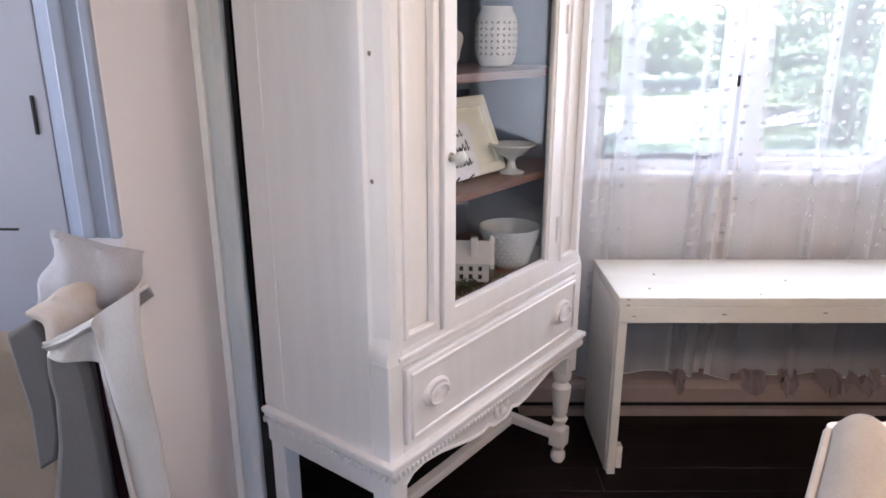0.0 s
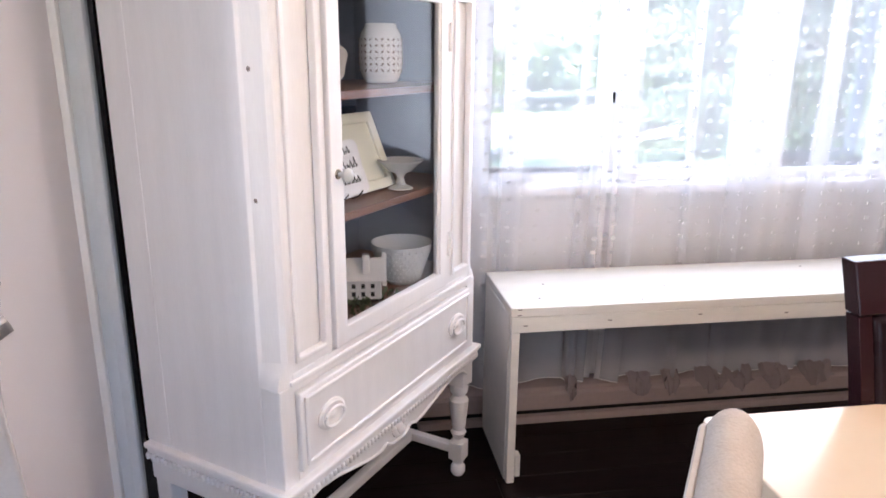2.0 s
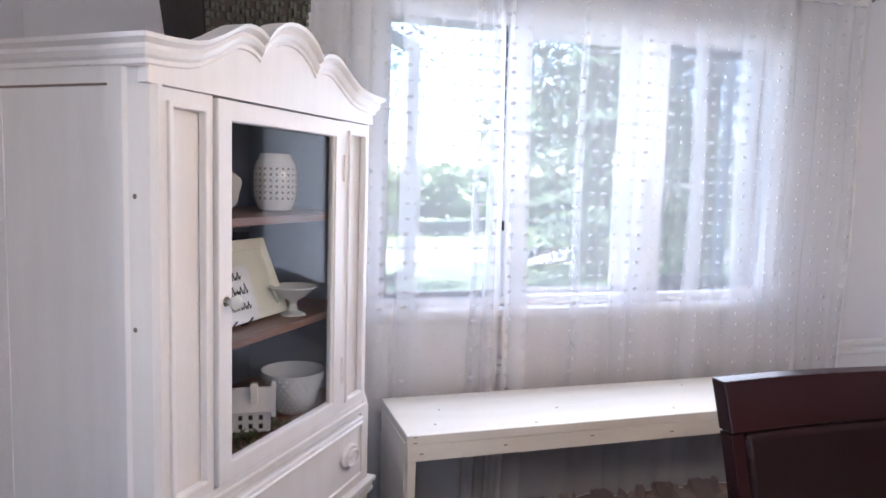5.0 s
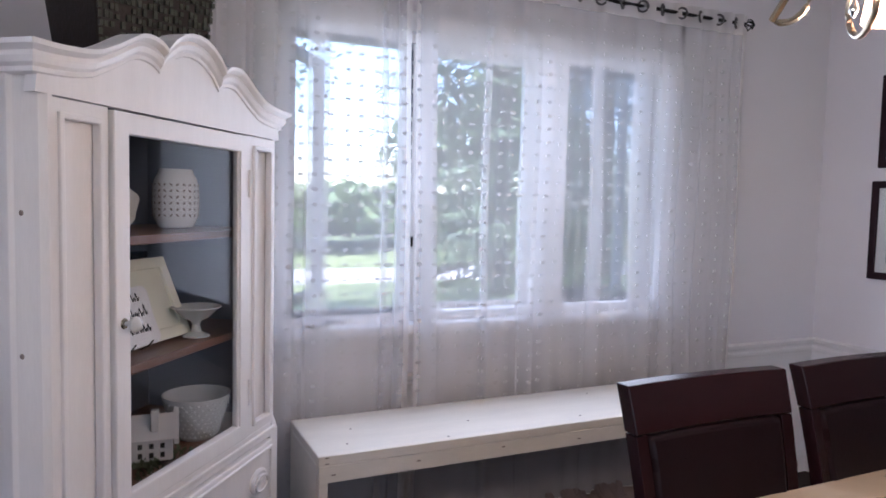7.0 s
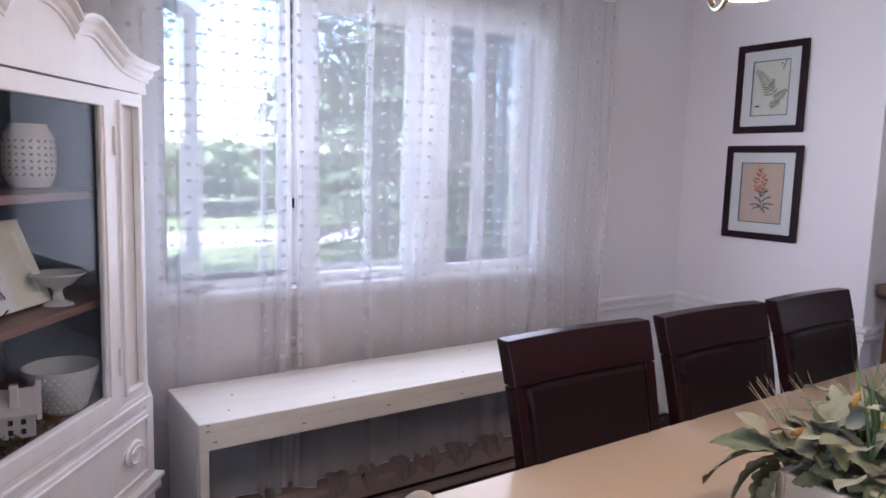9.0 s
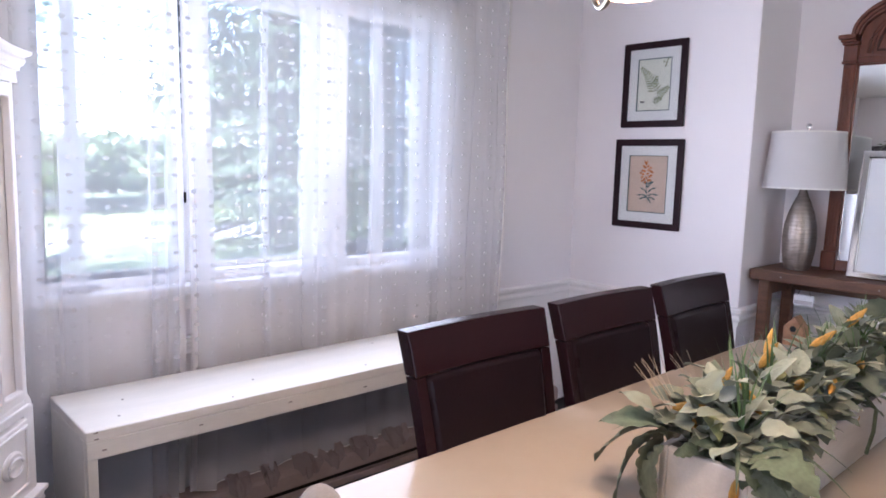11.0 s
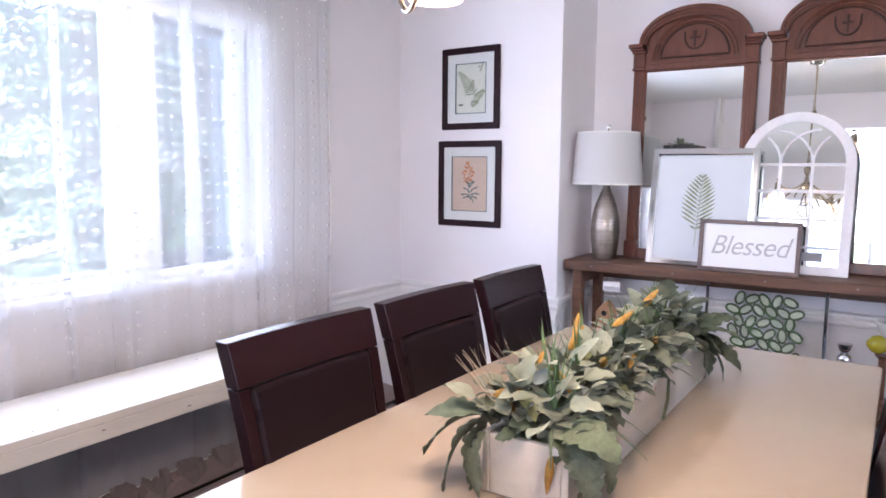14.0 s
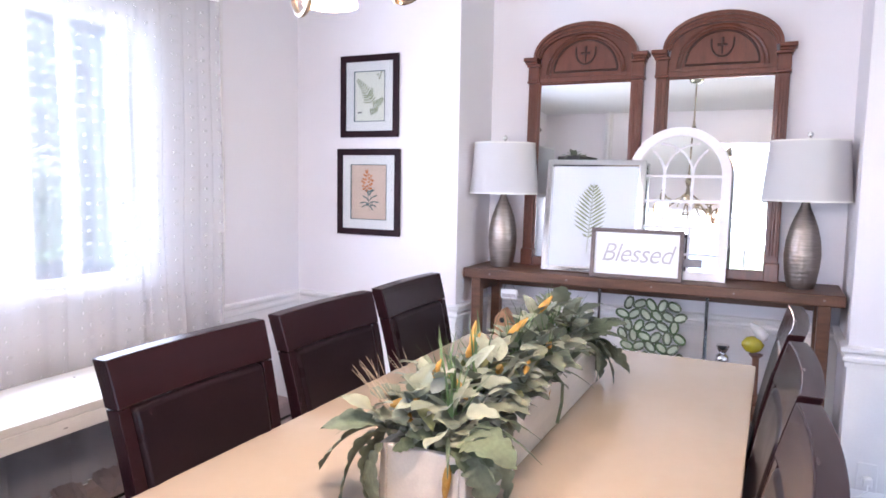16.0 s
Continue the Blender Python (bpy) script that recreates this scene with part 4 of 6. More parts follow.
# cloth ends that lie bunched on the heater
r = random.Random(11)
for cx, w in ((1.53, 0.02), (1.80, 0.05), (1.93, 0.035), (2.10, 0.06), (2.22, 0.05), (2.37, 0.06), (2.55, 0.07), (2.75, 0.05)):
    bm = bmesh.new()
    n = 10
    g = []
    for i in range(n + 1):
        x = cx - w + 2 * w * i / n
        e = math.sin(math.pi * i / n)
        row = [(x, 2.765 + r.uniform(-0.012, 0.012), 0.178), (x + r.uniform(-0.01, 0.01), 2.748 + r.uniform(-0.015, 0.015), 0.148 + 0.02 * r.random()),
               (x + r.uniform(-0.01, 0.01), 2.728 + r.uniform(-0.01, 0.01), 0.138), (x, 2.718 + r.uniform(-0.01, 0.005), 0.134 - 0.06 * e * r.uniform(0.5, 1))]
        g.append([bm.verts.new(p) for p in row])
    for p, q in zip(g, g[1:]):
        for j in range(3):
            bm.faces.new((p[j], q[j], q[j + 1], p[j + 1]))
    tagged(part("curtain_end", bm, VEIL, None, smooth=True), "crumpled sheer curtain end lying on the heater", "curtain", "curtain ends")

# ---- console table in the alcove ----
con = thing("console_table", "rustic brown wooden console table with thick plank top in the alcove", "console table")
CX0, CX1, CY0, CY1, CZ = 3.975, 4.345, 0.125, 1.852, 0.893
part("top", boxes((CX0, CX1, CY0, CY1, CZ - 0.05, CZ)), OAKD, con, bevel=0.006)
for y in (CY0 + 0.05, CY1 - 0.09):
    for x in (CX0 + 0.02, CX1 - 0.07):
        part("leg", boxes((x, x + 0.05, y, y + 0.05, 0, CZ - 0.05)), OAKD, con, bevel=0.004)
    part("side_rail", boxes((CX0 + 0.07, CX1 - 0.07, y + 0.012, y + 0.038, CZ - 0.12, CZ - 0.05)), OAKD, con)
part("back_rail", boxes((CX1 - 0.055, CX1 - 0.03, CY0 + 0.1, CY1 - 0.09, CZ - 0.12, CZ - 0.05)), OAKD, con)
part("lower_shelf", boxes((CX0 + 0.01, CX1 - 0.01, CY0 + 0.04, CY1 - 0.03, 0.30, 0.335)), OAKD, con, bevel=0.004)
part("edge_nails", boxes(*[(CX0 - 0.002, CX0 + 0.001, y, y + 0.008, CZ - 0.028, CZ - 0.02) for y in (0.2, 0.55, 0.9, 1.3, 1.7)]), WORN, con)

# ---- mirrors ----


def wall_mirror(yc, w, top, label):
    """Arched wooden mirror; local x runs to the viewer's right, y into the wall."""
    mi = thing("arched_mirror", label, "mirror", "pair of mirrors", m=pose(4.275, yc, CZ, 0, 0, -90) @ pose(0, 0, 0, -2.2, 0, 0) @ pose(0, 0, -CZ))
    h = w / 2
    z0, z1, z2 = CZ, 1.86, 1.975
    st = 0.066
    gh = h - st
    part("mirror_glass", boxes((-gh, gh, 0.012, 0.018, z0 + 0.05, z1)), MIRROR, mi, "silvered glass")
    for s in (-1, 1):
        a, b = sorted((s * gh, s * (h - 0.012)))
        part("stile", boxes((a, b, -0.012, 0.035, z0, z1 + 0.0)), WALNUT, mi, bevel=0.006)
        bm = bmesh.new()
        for k in range(3):
            x = a + (b - a) * (k + 1) / 4
            tube(bm, [(x, -0.012, z0 + 0.12), (x, -0.012, z1 - 0.02)], 0.0045, 6)
        part("reeding", bm, WALNUT, mi)
        bm = boxes((a - 0.006, b + 0.006, -0.022, 0.04, z1, z1 + 0.014), (a - 0.003, b + 0.003, -0.018, 0.04, z1 + 0.014, z2 - 0.03), (a - 0.009, b + 0.009, -0.028, 0.04, z2 - 0.03, z2 - 0.016))
        part("capital", bm, WALNUT, mi, bevel=0.004)
        bm = boxes((a - 0.006, b + 0.006, -0.022, 0.04, z0, z0 + 0.09))
        part("plinth", bm, WALNUT, mi, bevel=0.005)
    part("bottom_rail", boxes((-gh, gh, -0.008, 0.035, z0, z0 + 0.05)), WALNUT, mi, bevel=0.005)
    part("frieze", boxes((-gh - 0.01, gh + 0.01, -0.006, 0.035, z1, z1 + 0.03)), WALNUT, mi, bevel=0.004)
    part("slip", boxes((-gh, -gh + 0.008, 0.004, 0.014, z0 + 0.05, z1), (gh - 0.008, gh, 0.004, 0.014, z0 + 0.05, z1), (-gh, gh, 0.004, 0.014, z1 - 0.008, z1)), WALNUT, mi)
    # arch: ears at both sides, then a broken-arch top
    e = h + 0.012

    def arc(x, d):
        """Outer line of the hood at x, lowered by d."""
        r = e - 0.055 - d * 0.7
        t = max(0.0, 1 - (abs(x) / r) ** 2)
        return z2 + 0.012 + (top - z2 - 0.012 - d) * math.sqrt(t) if abs(x) < r else z2 + 0.012

    N = 48
    for k, (d0, d1, y0) in enumerate(((0.0, 0.018, -0.045), (0.018, 0.034, -0.032), (0.034, 0.048, -0.022))):
        bm = bmesh.new()
        r0 = e - 0.055 - d0 * 0.7
        xs = [-r0 * math.cos(math.pi * i / N) for i in range(N + 1)]
        outer = [(x, arc(x, d0)) for x in xs]
        r1 = e - 0.055 - d1 * 0.7
        inner = [(-r1 * math.cos(math.pi * i / N), arc(-r1 * math.cos(math.pi * i / N) * 0.9999, d1)) for i in range(N + 1)]
        f = [[bm.verts.new((p[0], yy, p[1])) for yy in (y0, 0.035)] for p in outer]
        g = [[bm.verts.new((p[0], yy, p[1])) for yy in (y0, 0.035)] for p in inner]
        for i in range(N):
            bm.faces.new((f[i][0], f[i + 1][0], f[i + 1][1], f[i][1]))
            bm.faces.new((g[i][0], g[i][1], g[i + 1][1], g[i + 1][0]))
            bm.faces.new((f[i][0], g[i][0], g[i + 1][0], f[i + 1][0]))
        part("hood_moulding", bm, WALNUT, mi)
    for s in (-1, 1):
        a, b = sorted((s * (e - 0.075), s * e))
        part("ear", boxes((a, b, -0.045, 0.035, z2 - 0.004, z2 + 0.016), (a + (0.008 if s < 0 else 0), b - (0.008 if s > 0 else 0), -0.034, 0.035, z2 - 0.016, z2 - 0.004)), WALNUT, mi, bevel=0.004)
    bm = bmesh.new()
    r1 = e - 0.055 - 0.034
    pts = [(r1 * math.cos(math.pi * i / 32), arc(r1 * math.cos(math.pi * i / 32) * 0.999, 0.046)) for i in range(33)] + [(-gh, z1 + 0.03), (gh, z1 + 0.03)]
    prism(bm, pts, lambda x, z: (x, 0.0, z), lambda x, z: (x, 0.034, z))
    part("tympanum", bm, WALNUT, mi, "arched panel")
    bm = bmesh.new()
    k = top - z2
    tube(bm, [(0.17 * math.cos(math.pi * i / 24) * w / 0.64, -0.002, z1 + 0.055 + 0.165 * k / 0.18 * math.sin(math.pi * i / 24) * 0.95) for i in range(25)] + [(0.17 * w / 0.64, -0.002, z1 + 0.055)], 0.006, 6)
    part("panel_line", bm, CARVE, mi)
    for q, rad in ((1.13, 0.005), (1.24, 0.007)):
        bm = bmesh.new()
        tube(bm, [(0.17 * q * math.cos(math.pi * i / 28) * w / 0.64, -0.003, z1 + 0.045 + 0.165 * q * k / 0.18 * math.sin(math.pi * i / 28) * 0.93) for i in range(29)], rad, 6)
        part("arch_bead", bm, WALNUT, mi, smooth=True)
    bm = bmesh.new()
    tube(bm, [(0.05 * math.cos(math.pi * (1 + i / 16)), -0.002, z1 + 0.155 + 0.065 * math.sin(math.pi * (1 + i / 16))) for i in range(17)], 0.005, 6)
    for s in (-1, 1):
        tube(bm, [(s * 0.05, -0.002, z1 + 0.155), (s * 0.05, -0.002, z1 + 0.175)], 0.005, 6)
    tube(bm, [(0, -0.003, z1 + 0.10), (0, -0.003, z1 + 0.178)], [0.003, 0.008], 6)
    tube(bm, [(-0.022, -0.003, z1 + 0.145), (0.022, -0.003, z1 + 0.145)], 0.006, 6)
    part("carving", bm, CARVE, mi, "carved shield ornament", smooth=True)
    return mi


wall_mirror(1.337, 0.618, 2.156, "tall arched walnut mirror with carved shield hung over the console")
wall_mirror(0.682, 0.618, 2.156, "tall arched walnut mirror beside its twin, over the console")

# ---- table lamps ----


def table_lamp(label):
    la = thing("table_lamp", label, "lamp", "pair of lamps")
    prof = [(0.045, 0), (0.054, 0.004), (0.062, 0.03), (0.071, 0.09), (0.075, 0.15), (0.070, 0.21), (0.056, 0.27), (0.038, 0.32), (0.024, 0.35), (0.018, 0.37), (0.016, 0.38)]
    fine = []
    for (r0, h0), (r1, h1) in zip(prof, prof[1:]):
        n = max(1, int((h1 - h0) / 0.006))
        fine += [(r0 + (r1 - r0) * i / n + 0.0009 * math.sin(200 * (h0 + (h1 - h0) * i / n) * 1.7), h0 + (h1 - h0) * i / n) for i in range(n)]
    part("base", lathe(bmesh.new(), fine + [prof[-1]], seg=36), SILVER, la, "ringed antique silver base", smooth=True)
    part("neck", lathe(bmesh.new(), [(0.010, 0.38), (0.010, 0.45), (0.004, 0.46), (0.004, 0.655)], seg=12), CHROME, la, smooth=True)
    bm = lathe(bmesh.new(), [(0.180, 0.385), (0.157, 0.645)], seg=48, close=False)
    lathe(bm, [(0.178, 0.385), (0.155, 0.645)], seg=48, close=False)
    sh = part("shade", bm, SHADE, la, "white drum shade", smooth=True)
    bm = lathe(bmesh.new(), [(0.1815, 0.383), (0.1815, 0.391), (0.1785, 0.391), (0.1785, 0.383)], seg=48, close=False)
    up_trim = lathe(bmesh.new(), [(0.1585, 0.640), (0.1583, 0.647), (0.1553, 0.647), (0.1555, 0.640)], seg=48, close=False)
    part("lower_trim", bm, MATBD, sh)
    part("upper_trim", up_trim, MATBD, sh)
    part("finial", lathe(bmesh.new(), [(0.004, 0.648), (0.007, 0.655), (0.004, 0.66), (0.012, 0.667), (0.013, 0.675), (0.008, 0.684), (0.002, 0.687)], seg=14), CHROME, la, smooth=True)
    return la


lp = table_lamp("table lamp with ringed antique silver base and white drum shade")
lp.matrix_basis = pose(4.14, 1.70, CZ)
copy_thing(lp, pose(4.14, 0.292, CZ))

# ---- framed things on the console ----


def leaned(y, x, tilt):
    """Stands on the console at y, facing the room, and leans back by tilt degrees."""
    return pose(x, y, CZ, tilt, 0, -90) if tilt == 0 else pose(x, y, CZ, 0, 0, -90) @ pose(0, 0, 0, -tilt, 0, 0)


fp = thing("fern_print", "silver mirrored frame with a pale fern print leaning on the console", "picture", m=leaned(1.222, 4.085, 7))
FW, FH = 0.49, 0.565
part("frame", bar_frame(-FW / 2, FW / 2, 0, FH, 0.035, -0.016, 0.012), CHROME, fp, "bevelled mirror frame", 0.008)
part("print", boxes((-FW / 2 + 0.035, FW / 2 - 0.035, 0.0, 0.006, 0.035, FH - 0.035)), WHITEP, fp)
bm = bmesh.new()


def flat_leaf(bm, x, z, ang, ln, wd, y=-0.003, n=5):
    """A thin printed leaf from (x, z) along ang in the plane of the sheet."""
    ca, sa = math.cos(ang), math.sin(ang)
    top, bot = [], []
    for i in range(n + 1):
        f = i / n
        w = wd * math.sin(math.pi * min(0.98, max(0.04, f))) ** 0.8
        top.append(bm.verts.new((x + ca * ln * f - sa * w, y, z + sa * ln * f + ca * w)))
        bot.append(bm.verts.new((x + ca * ln * f + sa * w, y, z + sa * ln * f - ca * w)))
    for i in range(n):
        bm.faces.new((bot[i], bot[i + 1], top[i + 1], top[i]))


def fern(bm, x, z, h, w, lean=0.0, n=12, y=-0.002):
    tube(bm, [(x, y, z), (x + lean * 0.5, y, z + h * 0.5), (x + lean, y, z + h)], 0.0014, 4)
    for i in range(n):
        f = (i + 1) / (n + 1)
        ln = w * (math.sin(math.pi * (0.25 + 0.72 * f)) ** 0.9) * (1 if f > 0.1 else 0.4)
        for s in (-1, 1):
            flat_leaf(bm, x + lean * f, z + h * (0.18 + 0.8 * f), math.pi / 2 - s * radians(62 - 18 * f), ln, 0.0048, y)


fern(bm, -0.02, 0.10, 0.35, 0.095, 0.018, 14)
part("fern_drawing", bm, FERNP, fp, "pale olive fern drawing")
part("glazing", boxes((-FW / 2 + 0.035, FW / 2 - 0.035, -0.0065, -0.0045, 0.035, FH - 0.035)), GLASS, fp)

sg = thing("word_sign", "small white framed sign reading Blessed, leaning on the console", "sign", m=leaned(0.99, 4.02, 6))
SW, SH = 0.425, 0.235
part("frame", bar_frame(-SW / 2, SW / 2, 0, SH, 0.018, -0.012, 0.014), GRAYFR, sg, "taupe wooden frame", 0.003)
part("board", boxes((-SW / 2 + 0.018, SW / 2 - 0.018, 0.0, 0.008, 0.018, SH - 0.018)), WHITEP, sg)


def lettering(name, text, size, parent, m, material, shear=0.3, depth=0.0006, stretch=1.0):
    c = bpy.data.curves.new(name, "FONT")
    c.body, c.size, c.align_x, c.align_y, c.shear, c.extrude = text, size, "CENTER", "CENTER", shear, depth
    c.space_character = 0.95
    c.offset = -0.004 * size
    ob = new(name, c)
    me = bpy.data.meshes.new_from_object(ob)
    bpy.data.objects.remove(ob)
    me.materials.append(material)
    ob = new(name, me)
    ob.parent = parent
    ob.matrix_basis = m @ Matrix.Diagonal((stretch, 1, 1, 1))
    return ob


lettering("word", "Blessed", 0.125, sg, pose(0, -0.001, SH / 2, 90, 0, 0), INK, 0.32, stretch=0.92)

aw = thing("arch_window_mirror", "white-washed arched window-pane mirror leaning on the console", "mirror", m=leaned(0.835, 4.13, 7))
AW, AZ, AT = 0.47, 0.49, 0.725
R = AW / 2
bm = bmesh.new()
N = 32
for r0, r1, y0 in ((R, R - 0.042, -0.012),):
    pts_o = [(R, 0)] + [(R * math.cos(math.pi * i / N), AZ + R * math.sin(math.pi * i / N)) for i in range(N + 1)] + [(-R, 0)]
    ri = R - 0.042
    pts_i = [(ri, 0.04)] + [(ri * math.cos(math.pi * i / N), AZ + ri * math.sin(math.pi * i / N)) for i in range(N + 1)] + [(-ri, 0.04)]
    f = [[bm.verts.new((p[0], y, p[1])) for y in (-0.012, 0.014)] for p in pts_o]
    g = [[bm.verts.new((p[0], y, p[1])) for y in (-0.012, 0.014)] for p in pts_i]
    n = len(pts_o)
    for i in range(n):
        j = (i + 1) % n
        bm.faces.new((f[i][0], f[j][0], f[j][1], f[i][1]))
        bm.faces.new((g[i][0], g[i][1], g[j][1], g[j][0]))
        bm.faces.new((f[i][0], g[i][0], g[j][0], f[j][0]))
        bm.faces.new((f[i][1], f[j][1], g[j][1], g[i][1]))
part("frame", bm, WHITEWD, aw, bevel=0.003)
bm = bmesh.new()
prism(bm, [(ri, 0.04)] + [(ri * math.cos(math.pi * i / N), AZ + ri * math.sin(math.pi * i / N)) for i in range(N + 1)] + [(-ri, 0.04)], lambda x, z: (x, 0.004, z), lambda x, z: (x, 0.01, z))
part("mirror_glass", bm, MIRROR, aw)
for x in (-0.065, 0.065):
    part("glazing_bar", boxes((x - 0.006, x + 0.006, -0.006, 0.006, 0.04, AZ)), WHITEWD, aw)
for z in (0.12, 0.245, 0.37, AZ):
    part("glazing_bar", boxes((-ri, ri, -0.005, 0.006, z - 0.006, z + 0.006)), WHITEWD, aw)
for s in (-1, 1):
    for x0, rr in ((s * 0.065, 0.155), (s * -0.065, 0.155)):
        pts = [(x0 - s * rr * 0.0 + s * (rr - rr * math.cos(a)) * (1 if x0 * s > 0 else 1), -0.001, AZ + rr * math.sin(a)) for a in [math.pi / 2 * 1.0 * i / 12 for i in range(13)]]
        pts = [p for p in pts if math.hypot(p[0], p[2] - AZ) < ri]
        part("tracery_bar", tube(bmesh.new(), pts, 0.006, 6), WHITEWD, aw)
part("plate", boxes((0.03, 0.13, -0.008, 0.004, 0.06, 0.10)), GREYB, aw, "small grey plate")

# ---- botanical prints on the east wall ----


def botanical(yc, zc, w, h, paper, label):
    bp = thing("botanical_print", label, "picture", "pair of prints", m=pose(3.9185, yc, zc, 0, 0, -90))
    part("frame", bar_frame(-w / 2, w / 2, -h / 2, h / 2, 0.034, -0.020, -0.001), FRAMEB, bp, "dark wooden frame", 0.005)
    part("mat", bar_frame(-w / 2 + 0.034, w / 2 - 0.034, -h / 2 + 0.034, h / 2 - 0.034, 0.050, -0.010, -0.004), MATBD, bp, "white mat board")
    part("print", boxes((-w / 2 + 0.08, w / 2 - 0.08, -0.006, -0.003, -h / 2 + 0.08, h / 2 - 0.08)), paper, bp)
    part("print_edge", bar_frame(-w / 2 + 0.083, w / 2 - 0.083, -h / 2 + 0.083, h / 2 - 0.083, 0.004, -0.0108, -0.006), TEALP, bp)
    part("glazing", boxes((-w / 2 + 0.034, w / 2 - 0.034, -0.0145, -0.013, -h / 2 + 0.034, h / 2 - 0.034)), GLASS, bp)
    return bp


b1 = botanical(2.385, 1.777, 0.357, 0.430, PAPERC, "green fern botanical print in a dark wooden frame")
bm = bmesh.new()


def frond(bm, x, z, a0, ln, wd, n=9):
    """A printed frond: a bent stalk with paired pinnae that shorten towards the tip."""
    px, pz, a = x, z, a0
    for i in range(n):
        f = i / n
        a += 2.5
        qx, qz = px + ln / n * math.cos(radians(a)), pz + ln / n * math.sin(radians(a))
        flat_leaf(bm, px, pz, radians(a), ln / n * 1.1, 0.0009, -0.0067, 2)
        for s in (-1, 1):
            flat_leaf(bm, qx, qz, radians(a + s * (68 - 25 * f)), wd * (1 - f) ** 0.7 + 0.006, 0.0042, -0.0068, 4)
        px, pz = qx, qz


frond(bm, 0.012, -0.045, 108, 0.155, 0.040, 11)
frond(bm, 0.015, -0.06, 25, 0.075, 0.026, 7)
frond(bm, -0.005, -0.085, 8, 0.05, 0.016, 5)
frond(bm, -0.01, -0.02, 60, 0.06, 0.016, 5)
for x, z in ((0.045, 0.105), (0.06, 0.10), (0.055, 0.085), (0.066, 0.115)):
    flat_leaf(bm, x, z, 1.0, 0.016, 0.005, -0.0068)
part("fern_drawing", bm, GREENP, b1)
part("caption_bar", boxes((-0.075, -0.05, -0.0072, -0.006, -0.088, -0.081)), BLACK, b1)
b2 = botanical(2.388, 1.27, 0.392, 0.462, PAPERP, "orange flower botanical print in a dark wooden frame")
bm = bmesh.new()
for i in range(22):
    a = i * 2.4
    rr = 0.030 * math.sqrt(i / 22)
    flat_leaf(bm, rr * math.cos(a) * 0.9 - 0.008, 0.055 + rr * 1.5 * math.sin(a), a, 0.017, 0.006, -0.0068 - 0.0001 * i)
for a, z in ((2.0, 0.10), (1.2, 0.10), (2.7, 0.085)):
    flat_leaf(bm, -0.012, z, a, 0.024, 0.005, -0.0068)
part("flower_drawing", bm, ORANGEP, b2)
bm = bmesh.new()
flat_leaf(bm, 0.006, -0.10, radians(98), 0.15, 0.0016, -0.0067)
for z, a, ln in ((-0.06, 20, 0.06), (-0.065, 160, 0.058), (-0.045, 45, 0.055), (-0.05, 130, 0.05), (-0.07, 5, 0.045), (-0.07, 178, 0.045), (-0.02, 62, 0.045), (-0.02, 115, 0.04), (0.0, 40, 0.03), (0.0, 145, 0.03), (-0.075, 330, 0.03)):
    flat_leaf(bm, 0.004, z, radians(a), ln * 0.6, 0.0045, -0.0068)
    flat_leaf(bm, 0.004 + ln * 0.5 * math.cos(radians(a)), z + ln * 0.5 * math.sin(radians(a)), radians(a - (28 if a < 90 or a > 300 else -28)), ln * 0.6, 0.0042, -0.0069)
part("leaf_drawing", bm, TEALP, b2)

# ---- things inside the cabinet ----
CM = cab.matrix_basis


def in_cab(x, y, z, rz=0):
    return CM @ pose(x, y, z, 0, 0, rz)


lan = thing("pierced_lantern", "white ceramic lantern vase with pierced petal pattern on the shelf", "vase", m=in_cab(0.640, 0.17, 1.271))
LP = [(0.030, 0), (0.042, 0.004), (0.050, 0.018), (0.056, 0.035), (0.058, 0.07), (0.057, 0.105), (0.052, 0.128), (0.043, 0.142), (0.041, 0.152), (0.038, 0.152), (0.038, 0.14)]
part("body", lathe(bmesh.new(), LP, seg=32), CERAM, lan, smooth=True)
bm = bmesh.new()
for i in range(12):
    for j in range(3):
        a = 2 * math.pi * i / 12
        z = 0.042 + j * 0.031
        r = 0.0584
        c = Vector((r * math.cos(a), r * math.sin(a), z))
        t, o = Vector((-math.sin(a), math.cos(a), 0)), Vector((math.cos(a), math.sin(a), 0))
        for k in range(4):
            b = math.pi / 2 * k + math.pi / 4
            d = t * math.cos(b) + Vector((0, 0, 1)) * math.sin(b)
            s = t * -math.sin(b) + Vector((0, 0, 1)) * math.cos(b)
            bm.faces.new([bm.verts.new(c + o * 0.0006 + p) for p in (d * 0.005, d * 0.011 + s * 0.0029, d * 0.0168, d * 0.011 - s * 0.0029)])
tagged(part("piercings", bm, WORN, lan, "small pierced petal holes"), kind="stuff")
dish = thing("leaf_dish", "small white leaf-shaped dish standing on the shelf", "dish", m=in_cab(0.515, 0.24, 1.271, -20))
bm = bmesh.new()
pts = [(0.055 * math.cos(a) * (1 + 0.12 * math.sin(5 * a)), 0.06 + 0.06 * math.sin(a) * (1 + 0.1 * math.cos(4 * a))) for a in [2 * math.pi * i / 28 for i in range(28)]]
prism(bm, pts, lambda x, z: (x, 0.04 * z * 3, z), lambda x, z: (x, 0.04 * z * 3 + 0.006, z))
part("dish_body", bm, CERAM, dish)
com = thing("milk_compote", "white milk-glass footed compote bowl on the shelf", "bowl", m=in_cab(0.602, 0.088, 1.001))
part("bowl", lathe(bmesh.new(), [(0.034, 0), (0.033, 0.004), (0.014, 0.012), (0.009, 0.03), (0.014, 0.04), (0.035, 0.05), (0.052, 0.068), (0.062, 0.074), (0.061, 0.077), (0.048, 0.071), (0.01, 0.055)], seg=32), MILK, com, smooth=True)
